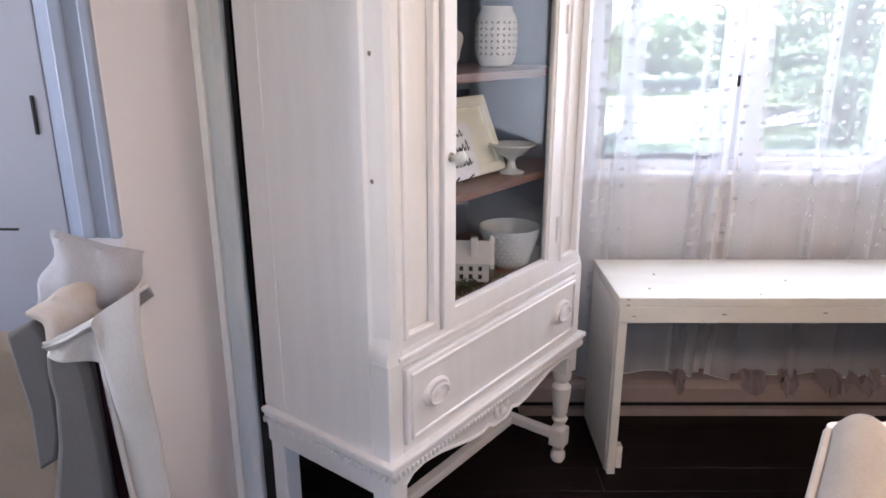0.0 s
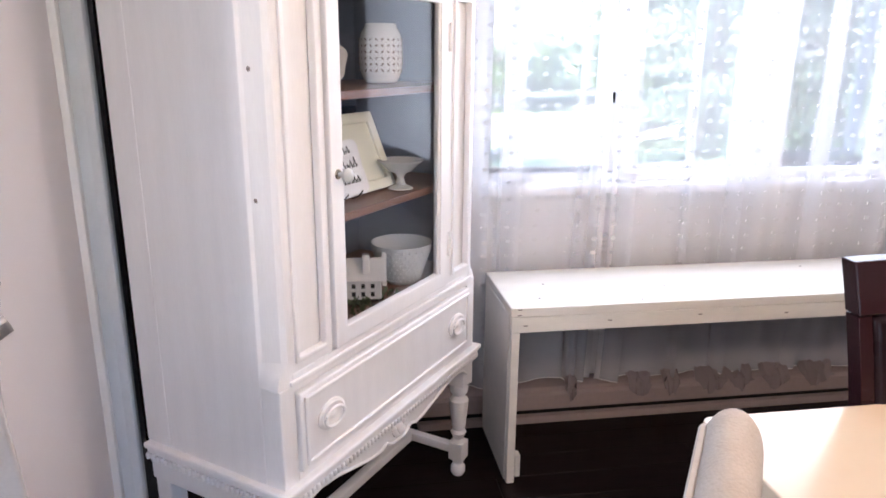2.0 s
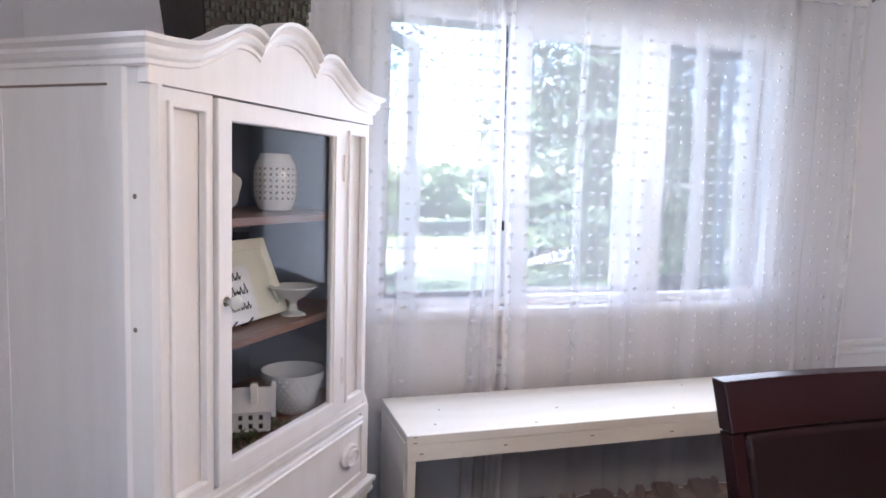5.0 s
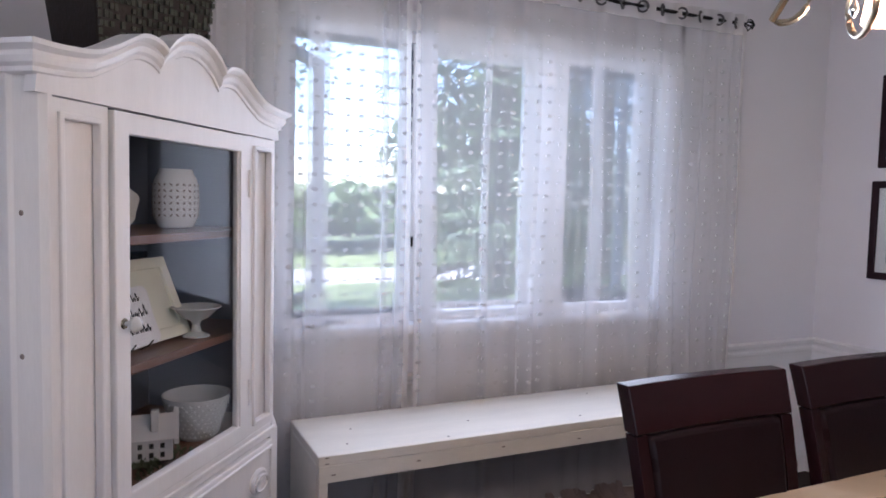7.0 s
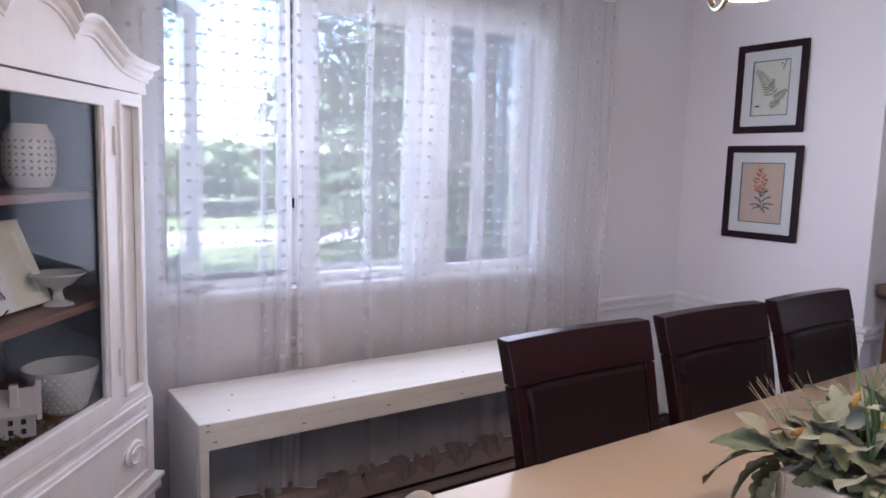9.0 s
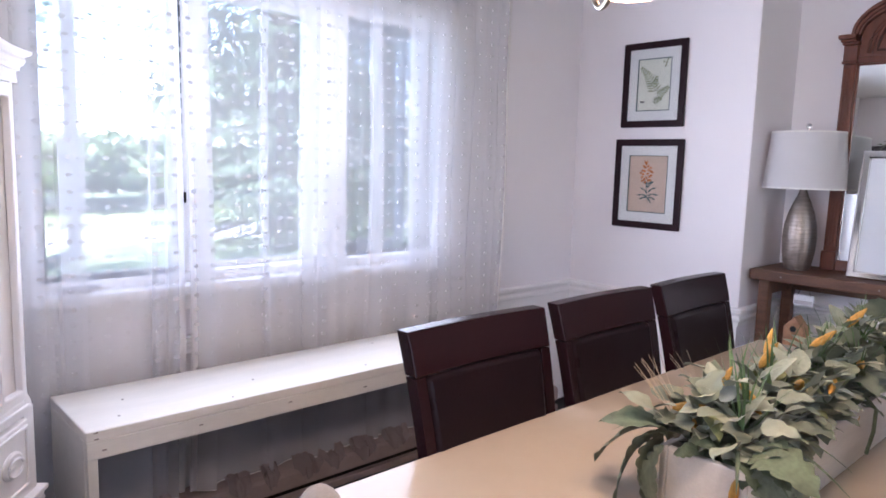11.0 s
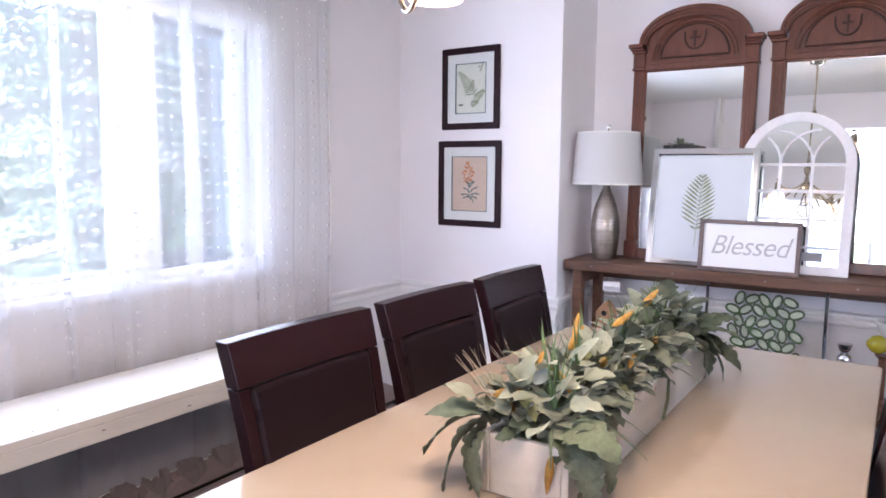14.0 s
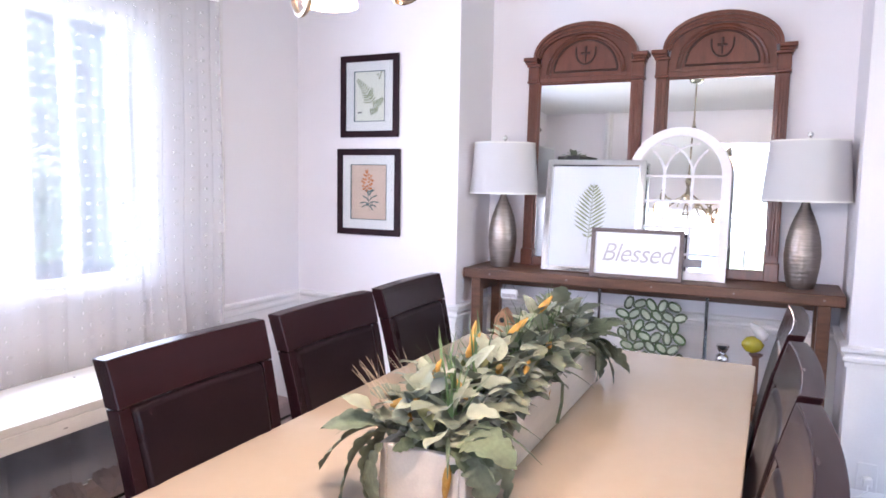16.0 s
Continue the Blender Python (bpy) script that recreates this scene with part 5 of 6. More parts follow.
gb = thing("glass_vase", "tall pale clear glass vase at the back of the shelf", "vase", m=in_cab(0.70, 0.33, 1.001))
part("glass", lathe(bmesh.new(), [(0.03, 0), (0.02, 0.02), (0.018, 0.1), (0.028, 0.2), (0.026, 0.2), (0.016, 0.1)], seg=20), BLUEGL, gb, smooth=True)
fr = thing("cream_frame", "cream wooden picture frame leaning inside the cabinet", "picture frame", m=in_cab(0.49, 0.12, 1.004) @ pose(0, 0, 0, -23, 0, 0))
part("frame", bar_frame(-0.125, 0.125, 0, 0.208, 0.028, -0.012, 0.0), PAPERC, fr, bevel=0.003)
part("print", boxes((-0.097, 0.097, -0.004, -0.001, 0.028, 0.180)), PAPERC, fr)
sn = thing("script_sign", "small white scalloped plaque with black handwriting on an easel", "sign", m=in_cab(0.395, 0.10, 1.006) @ pose(0, 0, 0, -20, 0, 0))
pts = []
for i in range(40):
    a = 2 * math.pi * i / 40
    k = 1 + 0.05 * abs(math.sin(2.5 * a))
    pts.append((max(-0.085, min(0.085, 0.11 * math.cos(a))) * k, 0.075 + max(-0.068, min(0.068, 0.09 * math.sin(a))) * k))
bm = bmesh.new()
prism(bm, pts, lambda x, z: (x, 0, z), lambda x, z: (x, 0.006, z))
part("plaque", bm, WHITEP, sn)
r = random.Random(3)
for zc, w in ((0.118, 0.05), (0.082, 0.06), (0.044, 0.062)):
    bm = bmesh.new()
    x = -w
    while x < w:
        s = r.uniform(0.010, 0.016)
        hgt = r.uniform(0.012, 0.030)
        tube(bm, [(x, -0.001, zc - 0.008), (x + s * 0.5, -0.001, zc - 0.010 + hgt), (x + s * 0.7, -0.001, zc - 0.008), (x + s * 1.1, -0.001, zc)], 0.0015, 4)
        x += s * 1.15
    part("writing_line", bm, BLACK, sn, "unreadable handwriting line")
bm = bmesh.new()
tube(bm, [(0.03, -0.02, 0.012), (0.03, -0.003, 0.003), (0.03, 0.03, 0.0)], 0.002, 5)
tube(bm, [(-0.03, -0.02, 0.012), (-0.03, -0.003, 0.003), (-0.03, 0.03, 0.0)], 0.002, 5)
part("easel_hook", bm, IRON, sn)
mb = thing("hobnail_bowl", "milk-glass hobnail flower bowl on the cabinet floor", "bowl", m=in_cab(0.642, 0.112, 0.726))
part("bowl", lathe(bmesh.new(), [(0.045, 0), (0.05, 0.004), (0.06, 0.03), (0.075, 0.075), (0.086, 0.115), (0.083, 0.115), (0.07, 0.075), (0.05, 0.02), (0.01, 0.012)], seg=40), MILK, mb, smooth=True)
bm = bmesh.new()
for j in range(8):
    z = 0.014 + j * 0.0125
    rr = 0.052 + (z - 0.01) / 0.105 * 0.034
    for i in range(26):
        a = 2 * math.pi * (i + 0.5 * (j % 2)) / 26
        lathe(bm, [(0.0045, -0.002), (0.003, 0.002)], (rr * math.cos(a), rr * math.sin(a), z), 5)
tagged(part("hobnails", bm, MILK, mb, "raised hobnail beads"), kind="stuff")
hs = thing("ceramic_house", "small white pierced ceramic house on moss in the cabinet", "ornament", m=in_cab(0.44, 0.125, 0.742, -56) @ Matrix.Scale(1.2, 4))
part("walls", boxes((-0.055, 0.055, -0.035, 0.035, 0, 0.045)), CERAM, hs, bevel=0.003)
bm = bmesh.new()
prism(bm, [(-0.044, 0.043), (0.044, 0.043), (0.0, 0.085)], lambda y, z: (-0.06, y, z), lambda y, z: (0.06, y, z))
part("roof", bm, CERAM, hs, bevel=0.003)
bm = bmesh.new()
for x in (-0.0615, 0.0605):
    for s in (-1, 1):
        prism(bm, [(s * 0.050, 0.036), (s * 0.050, 0.046), (0.0, 0.094), (0.0, 0.084)], lambda y, z: (x - 0.004, y, z), lambda y, z: (x + 0.005, y, z))
part("bargeboard", bm, CERAM, hs)
part("chimney", boxes((0.015, 0.03, -0.03, -0.014, 0.055, 0.098)), CERAM, hs, bevel=0.002)
bm = bmesh.new()
for i in range(5):
    for j in range(2):
        box(bm, -0.048 + i * 0.02, -0.04 + i * 0.02, -0.0356, -0.0345, 0.008 + j * 0.018, 0.018 + j * 0.018)
part("little_windows", bm, BLACK, hs, "tiny dark openings")
ms = thing("moss_clump", "dark green moss clump on the cabinet floor", "moss")
bm = bmesh.new()
r = random.Random(8)
for i in range(420):
    x, y = r.gauss(0.43, 0.06), r.uniform(0.05, 0.24)
    x = min(0.62, max(0.26, x))
    a, l = r.uniform(0, 6.28), r.uniform(0.008, 0.02)
    z = 0.725 + r.uniform(0, 0.02)
    p = Vector((x, y, z))
    bm.faces.new([bm.verts.new(p + Vector(q)) for q in ((0, 0, 0), (l * math.cos(a), l * math.sin(a), l * 0.5), (l * 0.5 * math.cos(a + 0.7), l * 0.5 * math.sin(a + 0.7), l))])
for v in bm.verts:
    v.co = CM @ v.co
tagged(part("moss", bm, LEAF2, ms), kind="stuff")

# ---- planter on top of the cabinet ----
pp = thing("basket_planter", "dark brown square basket planter with trailing leaves on the cabinet", "planter", m=in_cab(0.53, 0.22, 1.581, -28))
bm = bmesh.new()
a = [bm.verts.new(p) for p in ((-0.115, -0.115, 0), (0.115, -0.115, 0), (0.115, 0.115, 0), (-0.115, 0.115, 0))]
b = [bm.verts.new(p) for p in ((-0.148, -0.148, 0.30), (0.148, -0.148, 0.30), (0.148, 0.148, 0.30), (-0.148, 0.148, 0.30))]
for i in range(4):
    bm.faces.new((a[i], a[(i + 1) % 4], b[(i + 1) % 4], b[i]))
bm.faces.new(a[::-1])
bm.faces.new(b)
part("pot", bm, BASKET, pp, bevel=0.008)
bm = bmesh.new()
r = random.Random(21)
for j in range(16):
    z = 0.01 + j * 0.018
    hw = 0.116 + 0.033 * z / 0.30
    for i in range(22):
        x = -hw + 2 * hw * (i + 0.5) / 22
        if r.random() < 0.8:
            o = 0.002 + 0.005 * ((i + j) % 2)
            box(bm, x - 0.004, x + 0.004, -hw - o, -hw + 0.002, z, z + r.uniform(0.010, 0.017))
tagged(part("weave", bm, mat("wicker_strand", (0.045, 0.05, 0.035), 0.5, var=0.8, scale=40), pp, "woven strands, mossy green and brown"), kind="stuff")


def leaf_mesh(name, material, ln, wd, droop, fold=0.25, lobes=0, n=9, tip=0.9):
    """One leaf along +x from its stalk, folded at the midrib and bent down."""
    bm = bmesh.new()
    rows = []
    for i in range(n + 1):
        f = i / n
        w = wd * max(0.0, math.sin(math.pi * f ** tip)) ** (0.55 if lobes else 0.75)
        if lobes:
            w *= 0.70 + 0.38 * abs(math.sin(math.pi * lobes * f)) ** 0.7
        if i in (0, n):
            w = 0.002 if i == 0 else 0.0008
        x = ln * (f - 0.12 * droop * f * f)
        z = -ln * droop * f * f * 0.75
        k = 0.006 * math.sin(7 * f) if lobes else 0
        rows.append([bm.verts.new((x, w, z + fold * w + k)), bm.verts.new((x, w * 0.5, z + fold * w * 0.7)), bm.verts.new((x, 0, z)), bm.verts.new((x, -w * 0.5, z + fold * w * 0.7)), bm.verts.new((x, -w, z + fold * w - k))])
    for p, q in zip(rows, rows[1:]):
        for j in range(4):
            bm.faces.new((p[j], q[j], q[j + 1], p[j + 1]))
    me = bpy.data.meshes.new(name)
    bm.to_mesh(me)
    bm.free()
    me.shade_smooth()
    me.materials.append(material)
    return me


def place(name, me, parent, m):
    ob = new(name, me)
    ob.parent = parent
    ob.matrix_basis = m
    return ob


OVAL = leaf_mesh("oval_leaf", LEAF1, 0.066, 0.0195, 0.35, 0.3)
OVAL2 = leaf_mesh("round_leaf", LEAF4, 0.062, 0.021, 0.3, 0.15)
SAGE = leaf_mesh("sage_leaf", LEAF6, 0.052, 0.021, 0.3, 0.2)
OLIVE = leaf_mesh("olive_leaf", LEAF7, 0.075, 0.019, 0.45, 0.25)
PALE = leaf_mesh("pale_leaf", LEAF3, 0.07, 0.014, 0.4, 0.3)
PALEL = leaf_mesh("pale_lobed_leaf", LEAF3, 0.085, 0.026, 0.5, 0.2, 3, 14)
LOBED = leaf_mesh("lobed_leaf", LEAF2, 0.092, 0.036, 0.9, 0.12, 5, 26, 0.85)
BROAD = leaf_mesh("scalloped_leaf", LEAF5, 0.105, 0.036, 0.75, 0.16, 6, 30, 0.8)
BLADE = leaf_mesh("blade_leaf", LEAF2, 0.095, 0.0045, 1.3, 0.5)
LOBED2 = leaf_mesh("broad_leaf", LEAF4, 0.078, 0.028, 0.5, 0.25, 3, 14, 0.8)
for az, el, s in ((-10, 10, 1), (15, -5, 1.1), (-35, 20, 0.9), (40, 25, 0.8), (-60, 5, 1)):
    place("leaf", LOBED2, pp, pose(0.13, -0.05 + az * 0.002, 0.30, 0, -el, az) @ Matrix.Scale(s, 4))
for i, (az, el) in enumerate(((0, 60), (70, 50), (140, 65), (220, 55), (290, 60))):
    place("leaf", OVAL2, pp, pose(0.05 * math.cos(az), 0.05 * math.sin(az), 0.30, 0, -el, az) @ Matrix.Scale(1.6, 4))

# ---- trough planter with foliage on the table ----
PX0, PX1, PY0, PY1 = 1.775, 2.735, 0.868, 1.040
tr = thing("trough_planter", "long whitewashed wooden trough of leaves and yellow blooms on the table", "planter")
part("front_board", boxes((PX0, PX1, PY0, PY0 + 0.014, TZ + 0.001, TZ + 0.118)), TROUGH, tr, bevel=0.003)
part("back_board", boxes((PX0, PX1, PY1 - 0.014, PY1, TZ + 0.001, TZ + 0.118)), TROUGH, tr, bevel=0.003)
part("end_board", boxes((PX0 + 0.001, PX0 + 0.015, PY0 + 0.014, PY1 - 0.014, TZ + 0.001, TZ + 0.116)), TROUGH, tr, bevel=0.003)
part("end_board", boxes((PX1 - 0.015, PX1 - 0.001, PY0 + 0.014, PY1 - 0.014, TZ + 0.001, TZ + 0.116)), TROUGH, tr, bevel=0.003)
part("filling", boxes((PX0 + 0.016, PX1 - 0.016, PY0 + 0.015, PY1 - 0.015, TZ + 0.002, TZ + 0.095)), LEAF2, tr, "dark moss filling")
r = random.Random(42)
ZT = TZ + 0.112
for i in range(380):
    x = r.uniform(PX0 + 0.02, PX1 - 0.02)
    y = r.uniform(PY0 + 0.02, PY1 - 0.02)
    side = (y - (PY0 + PY1) / 2) / 0.09
    az = math.degrees(math.atan2(side + r.uniform(-0.8, 0.8), r.uniform(-1, 1)))
    el = r.uniform(-5, 80)
    k = r.random()
    me = OVAL if k < 0.40 else PALE if k < 0.60 else OVAL2 if k < 0.78 else LOBED2 if k < 0.92 else PALEL
    h = r.uniform(-0.01, 0.130) * (1 - 0.5 * abs(side)) + (0.015 if x > 2.3 else 0)
    place("leaf", me, tr, pose(x, y, ZT + h, r.uniform(-35, 35), -el, az) @ Matrix.Scale(r.uniform(0.6, 1.05), 4))
# sage and olive leaves among them, thickest at the near end
for i in range(70):
    x = PX0 + 0.01 + (PX1 - PX0 - 0.03) * r.random() ** 1.6
    y = r.uniform(PY0 + 0.005, PY1 - 0.005)
    az = math.degrees(math.atan2((y - 0.954) / 0.09 + r.uniform(-0.9, 0.9), r.uniform(-1.1, 0.9)))
    place("leaf", r.choice((SAGE, SAGE, OLIVE, PALE, PALEL)), tr, pose(x, y, ZT + r.uniform(0.02, 0.125) * (1 - 4.0 * abs(y - 0.954)), r.uniform(-40, 40), -r.uniform(-10, 60), az) @ Matrix.Scale(r.uniform(0.5, 0.9), 4))
# large drooping leaves over the rim
for x, y, az, el, s, me in ((1.80, 1.04, 125, 50, 1.55, LOBED), (1.88, 1.05, 88, 50, 1.4, LOBED2), (1.80, 1.05, 115, 62, 1.4, PALEL), (2.70, 0.89, 300, 60, 1.7, LOBED), (2.73, 0.90, 330, 65, 1.7, LOBED), (2.66, 0.88, 280, 50, 1.5, LOBED), (2.70, 0.93, 345, 75, 1.6, LOBED2), (1.79, 0.88, 240, 40, 1.5, LOBED), 
                            (1.95, 0.875, 285, 30, 1.0, LOBED2), (2.68, 0.88, 290, 25, 1.2, LOBED), (2.62, 0.875, 270, 20, 1.15, LOBED), (2.72, 0.91, 320, 30, 1.2, LOBED), (2.70, 0.95, 350, 45, 1.2, LOBED),
                            (2.50, 0.875, 265, 40, 0.9, LOBED2), (2.28, 0.875, 275, 35, 0.9, OVAL2), (1.90, 1.03, 80, 25, 1.1, LOBED), (2.1, 1.035, 95, 25, 1.0, LOBED), (2.35, 1.035, 85, 30, 1.0, LOBED2), (1.84, 0.90, 255, 45, 1.0, PALEL),
                            (1.82, 1.03, 110, 45, 1.1, PALEL), (2.66, 0.90, 300, 50, 1.1, PALEL), (2.74, 0.9, 310, 5, 1.2, LOBED)):
    place("drooping_leaf", me, tr, pose(x, y, ZT + 0.02 + r.uniform(0, 0.03), r.uniform(-20, 20), -el + 12, az) @ Matrix.Scale(s * 0.76, 4))
# broad scalloped leaves that hang over the rim
for x, y, az, tip, k in ((1.82, 1.06, 102, 5, 1.7), (1.79, 1.055, 125, 32, 1.6), (1.77, 1.03, 150, 50, 1.35), (1.88, 1.05, 84, 22, 1.4), (1.80, 1.05, 112, 55, 1.5), (1.80, 0.872, 248, 45, 1.35), (1.87, 0.868, 268, 40, 1.3),
                         (1.79, 0.868, 236, 30, 1.2), (1.96, 0.868, 280, 60, 1.0), (2.70, 0.872, 288, 30, 1.5), (2.62, 0.868, 272, 42, 1.2), (2.735, 0.90, 318, 35, 1.4), (2.735, 0.97, 350, 25, 1.3), (2.71, 0.875, 303, 8, 1.5),
                         (2.735, 1.0, 20, 30, 1.2), (2.05, 1.045, 95, 25, 1.1), (2.3, 1.045, 88, 20, 1.1), (1.95, 1.045, 78, 15, 1.2)):
    place("hanging_leaf", BROAD, tr, pose(x, y, ZT + r.uniform(0.005, 0.035), r.uniform(-22, 22), tip, az) @ Matrix.Scale(k * 0.82, 4))
# long narrow blades bent over the near end
for x, y, az, k in ((1.80, 0.89, 232, 1.0), (1.79, 0.91, 205, 0.9), (1.85, 0.88, 262, 1.1), (1.90, 0.88, 280, 0.9), (2.29, 0.875, 272, 0.9), (1.82, 1.04, 120, 0.9), (2.66, 0.88, 292, 0.9)):
    place("blade_leaf", BLADE, tr, pose(x, y, ZT + 0.03, 0, -35, az) @ Matrix.Scale(k, 4))
for i in range(125):
    t = r.random()
    if t < 0.22:  # near end
        x, y, az = PX0 + r.uniform(0.0, 0.08), r.uniform(PY0, PY1), r.uniform(95, 265)
    elif t < 0.75:
        x, y, az = r.uniform(PX0, PX1), PY0 + 0.012, r.uniform(225, 315)
    else:
        x, y, az = r.uniform(PX0, PX1), PY1 - 0.012, r.uniform(45, 135)
    if t >= 0.22 and 2.2 < x < 2.62 and y < 0.9 and r.random() < 0.7:
        continue
    me = r.choice((LOBED, LOBED2, LOBED2, OVAL2, OVAL, PALE, PALEL))
    place("rim_leaf", me, tr, pose(x, y, ZT + r.uniform(0.0, 0.05), r.uniform(-30, 30), -r.uniform(-5, 50), az) @ Matrix.Scale(r.uniform(0.5, 0.9), 4))
# yellow bloom spikes
bm = lathe(bmesh.new(), [(0.002, 0), (0.006, 0.006), (0.0075, 0.018), (0.0065, 0.034), (0.003, 0.046), (0.001, 0.052)], seg=8)
for v in bm.verts:
    v.co.x *= 1 + 0.25 * math.sin(v.co.z * 900)
BLOOM = bpy.data.meshes.new("bloom")
bm.to_mesh(BLOOM)
bm.free()
BLOOM.materials.append(YELLOW)
for x, y, z, rx, rz in ((1.83, 1.05, 0.10, 35, 20), (1.86, 0.99, 0.13, 10, 60), (1.80, 0.99, 0.09, 50, 130), (1.93, 0.93, 0.10, 15, 200), (1.90, 0.89, 0.06, 70, 250), (1.772, 0.90, 0.035, 95, 270), (2.08, 0.93, 0.12, 30, 300),
                        (2.20, 0.90, 0.12, 55, 280), (2.25, 0.97, 0.16, 20, 30), (2.35, 0.90, 0.13, 45, 290), (2.10, 1.0, 0.16, 12, 100), (2.5, 0.98, 0.17, 15, 20), (2.28, 0.875, 0.05, 80, 270), (2.05, 0.99, 0.15, 8, 0)):
    place("bloom", BLOOM, tr, pose(x, y, ZT + z - 0.045, 0, 0, rz) @ pose(0, 0, 0, rx * 1.6 + 15, 0, 0) @ Matrix.Scale(1.25, 4))
# grass tufts
for k in range(14):
    gx, gy = PX0 + 0.05 + k * 0.066, r.uniform(PY0 + 0.03, PY1 - 0.03)
    bm = bmesh.new()
    for i in range(9):
        a, lean, h = r.uniform(0, 6.28), r.uniform(0.02, 0.09), r.uniform(0.10, 0.20)
        w = Vector((-math.sin(a), math.cos(a), 0)) * 0.0028
        c = [Vector((gx + lean * f * f * math.cos(a), gy + lean * f * f * math.sin(a), ZT + h * f)) for f in (0, 0.5, 0.8, 1)]
        v = [(bm.verts.new(p - w * s), bm.verts.new(p + w * s)) for p, s in zip(c, (1, 1, 0.6, 0.1))]
        for p, q in zip(v, v[1:]):
            bm.faces.new((p[0], p[1], q[1], q[0]))
    part("grass_tuft", bm, GRASSB, tr)
for x, y in ((1.84, 1.06), (1.88, 1.07), (1.95, 1.05)):
    bm = bmesh.new()
    for i in range(5):
        a = radians(60 + i * 24)
        tube(bm, [(x, y - 0.04, ZT), (x + 0.03 * math.cos(a), y + 0.03 * math.sin(a), ZT + 0.08), (x + 0.07 * math.cos(a), y + 0.07 * math.sin(a), ZT + 0.125)], [0.0009, 0.0007, 0.0004], 4)
    tagged(part("dry_stem", bm, DRYG, tr, "thin dry stalks"), kind="stuff")
bm = bmesh.new()
tube(bm, [(2.30, 0.872, ZT + 0.03), (2.31, 0.850, ZT + 0.0), (2.32, 0.853, ZT - 0.05), (2.31, 0.860, ZT - 0.10)], 0.004, 6)
part("trailing_stem", bm, LEAF2, tr)

# ---- chandelier ----
cx, cy = 1.64, 1.07
chd = thing("chandelier", "brass scroll-armed chandelier with lit frosted glass shades over the table", "chandelier")
part("column", lathe(bmesh.new(), [(0.006, 1.80), (0.02, 1.82), (0.035, 1.86), (0.02, 1.90), (0.012, 1.95), (0.028, 2.0), (0.012, 2.05), (0.007, 2.1), (0.007, 2.40), (0.05, 2.41), (0.06, 2.438)], (cx, cy, 0), 20), BRASS, chd, smooth=True)
SHGL = cloth("frosted_shade_glass", (0.60, 0.42, 0.33), 0.25, 0.4)
BULB = glow("lit_bulb", (1.0, 0.80, 0.58), 14.0)
for k in (32.6, -80, 212):
    a = radians(k)
    ca, sa = math.cos(a), math.sin(a)
    pts = [(cx + ca * q, cy + sa * q, z) for q, z in ((0.02, 1.90), (0.09, 1.84), (0.17, 1.80), (0.25, 1.81), (0.30, 1.84), (0.315, 1.86), (0.30, 1.875), (0.28, 1.865))]
    part("arm", tube(bmesh.new(), pts, 0.007, 8), BRASS, chd, smooth=True)
    for m in (-36, 45):
        cb, sb = math.cos(a + radians(m)), math.sin(a + radians(m))
        ring = [(cx + cb * 0.235 - sb * 0.058 * math.cos(t), cy + sb * 0.235 + cb * 0.058 * math.cos(t), 1.728 + 0.06 * math.sin(t)) for t in [2 * math.pi * i / 24 for i in range(20)]]
        ring += [(cx + cb * 0.12, cy + sb * 0.12, 1.80), (cx + cb * 0.02, cy + sb * 0.02, 1.86)]
        part("scroll", tube(bmesh.new(), ring, 0.006, 8), BRASS, chd, smooth=True)
    ex, ey = cx + ca * 0.30, cy + sa * 0.30
    part("socket", lathe(bmesh.new(), [(0.012, 1.845), (0.022, 1.83), (0.024, 1.775), (0.016, 1.765)], (ex, ey, 0), 16), BRASS, chd, smooth=True)
    bm = lathe(bmesh.new(), [(0.022, 1.775), (0.034, 1.765), (0.044, 1.742), (0.050, 1.712), (0.054, 1.682)], (ex, ey, 0), 28, close=False)
    part("shade", bm, SHGL, chd, "frosted glass bell shade", smooth=True)
    part("bulb", lathe(bmesh.new(), [(0.012, 1.765), (0.024, 1.742), (0.029, 1.72), (0.024, 1.696), (0.006, 1.688)], (ex, ey, 0), 16), BULB, chd, "lit warm bulb", smooth=True)
    _, d = lamp("chandelier_bulb", "POINT", pose(ex, ey, 1.668), 2.4, (1.0, 0.74, 0.50))
    d.shadow_soft_size = 0.03

# a twisted scroll beside the first shade, with a glass drop in it
tw = [(1.835 + 0.0306 * math.cos(t), 1.255 + 0.058 * math.cos(t) * 0.80, 1.715 + 0.06 * math.sin(t)) for t in [2 * math.pi * i / 24 + 1.6 for i in range(23)]]
part("scroll", tube(bmesh.new(), tw + [(1.76, 1.18, 1.80), (cx + 0.02, cy + 0.02, 1.87)], 0.006, 8), BRASS, chd, smooth=True)
part("glass_drop", lathe(bmesh.new(), [(0.001, 1.742), (0.004, 1.73), (0.005, 1.722), (0.002, 1.716), (0.008, 1.70), (0.008, 1.695), (0.001, 1.683)], (1.82, 1.26, 0), 10), CHROME, chd, "hanging cut glass drop", smooth=True)

# ---- armchair seen through the opening ----
ac = thing("slipcovered_chair", "grey slipcovered chair with a beige arm standing in the opening", "chair", m=pose(0, 1.46, 0))


def flap(pts, y0, y1):
    bm = bmesh.new()
    prism(bm, pts, lambda x, z: (x, y0, z), lambda x, z: (x, y1, z))
    return bm


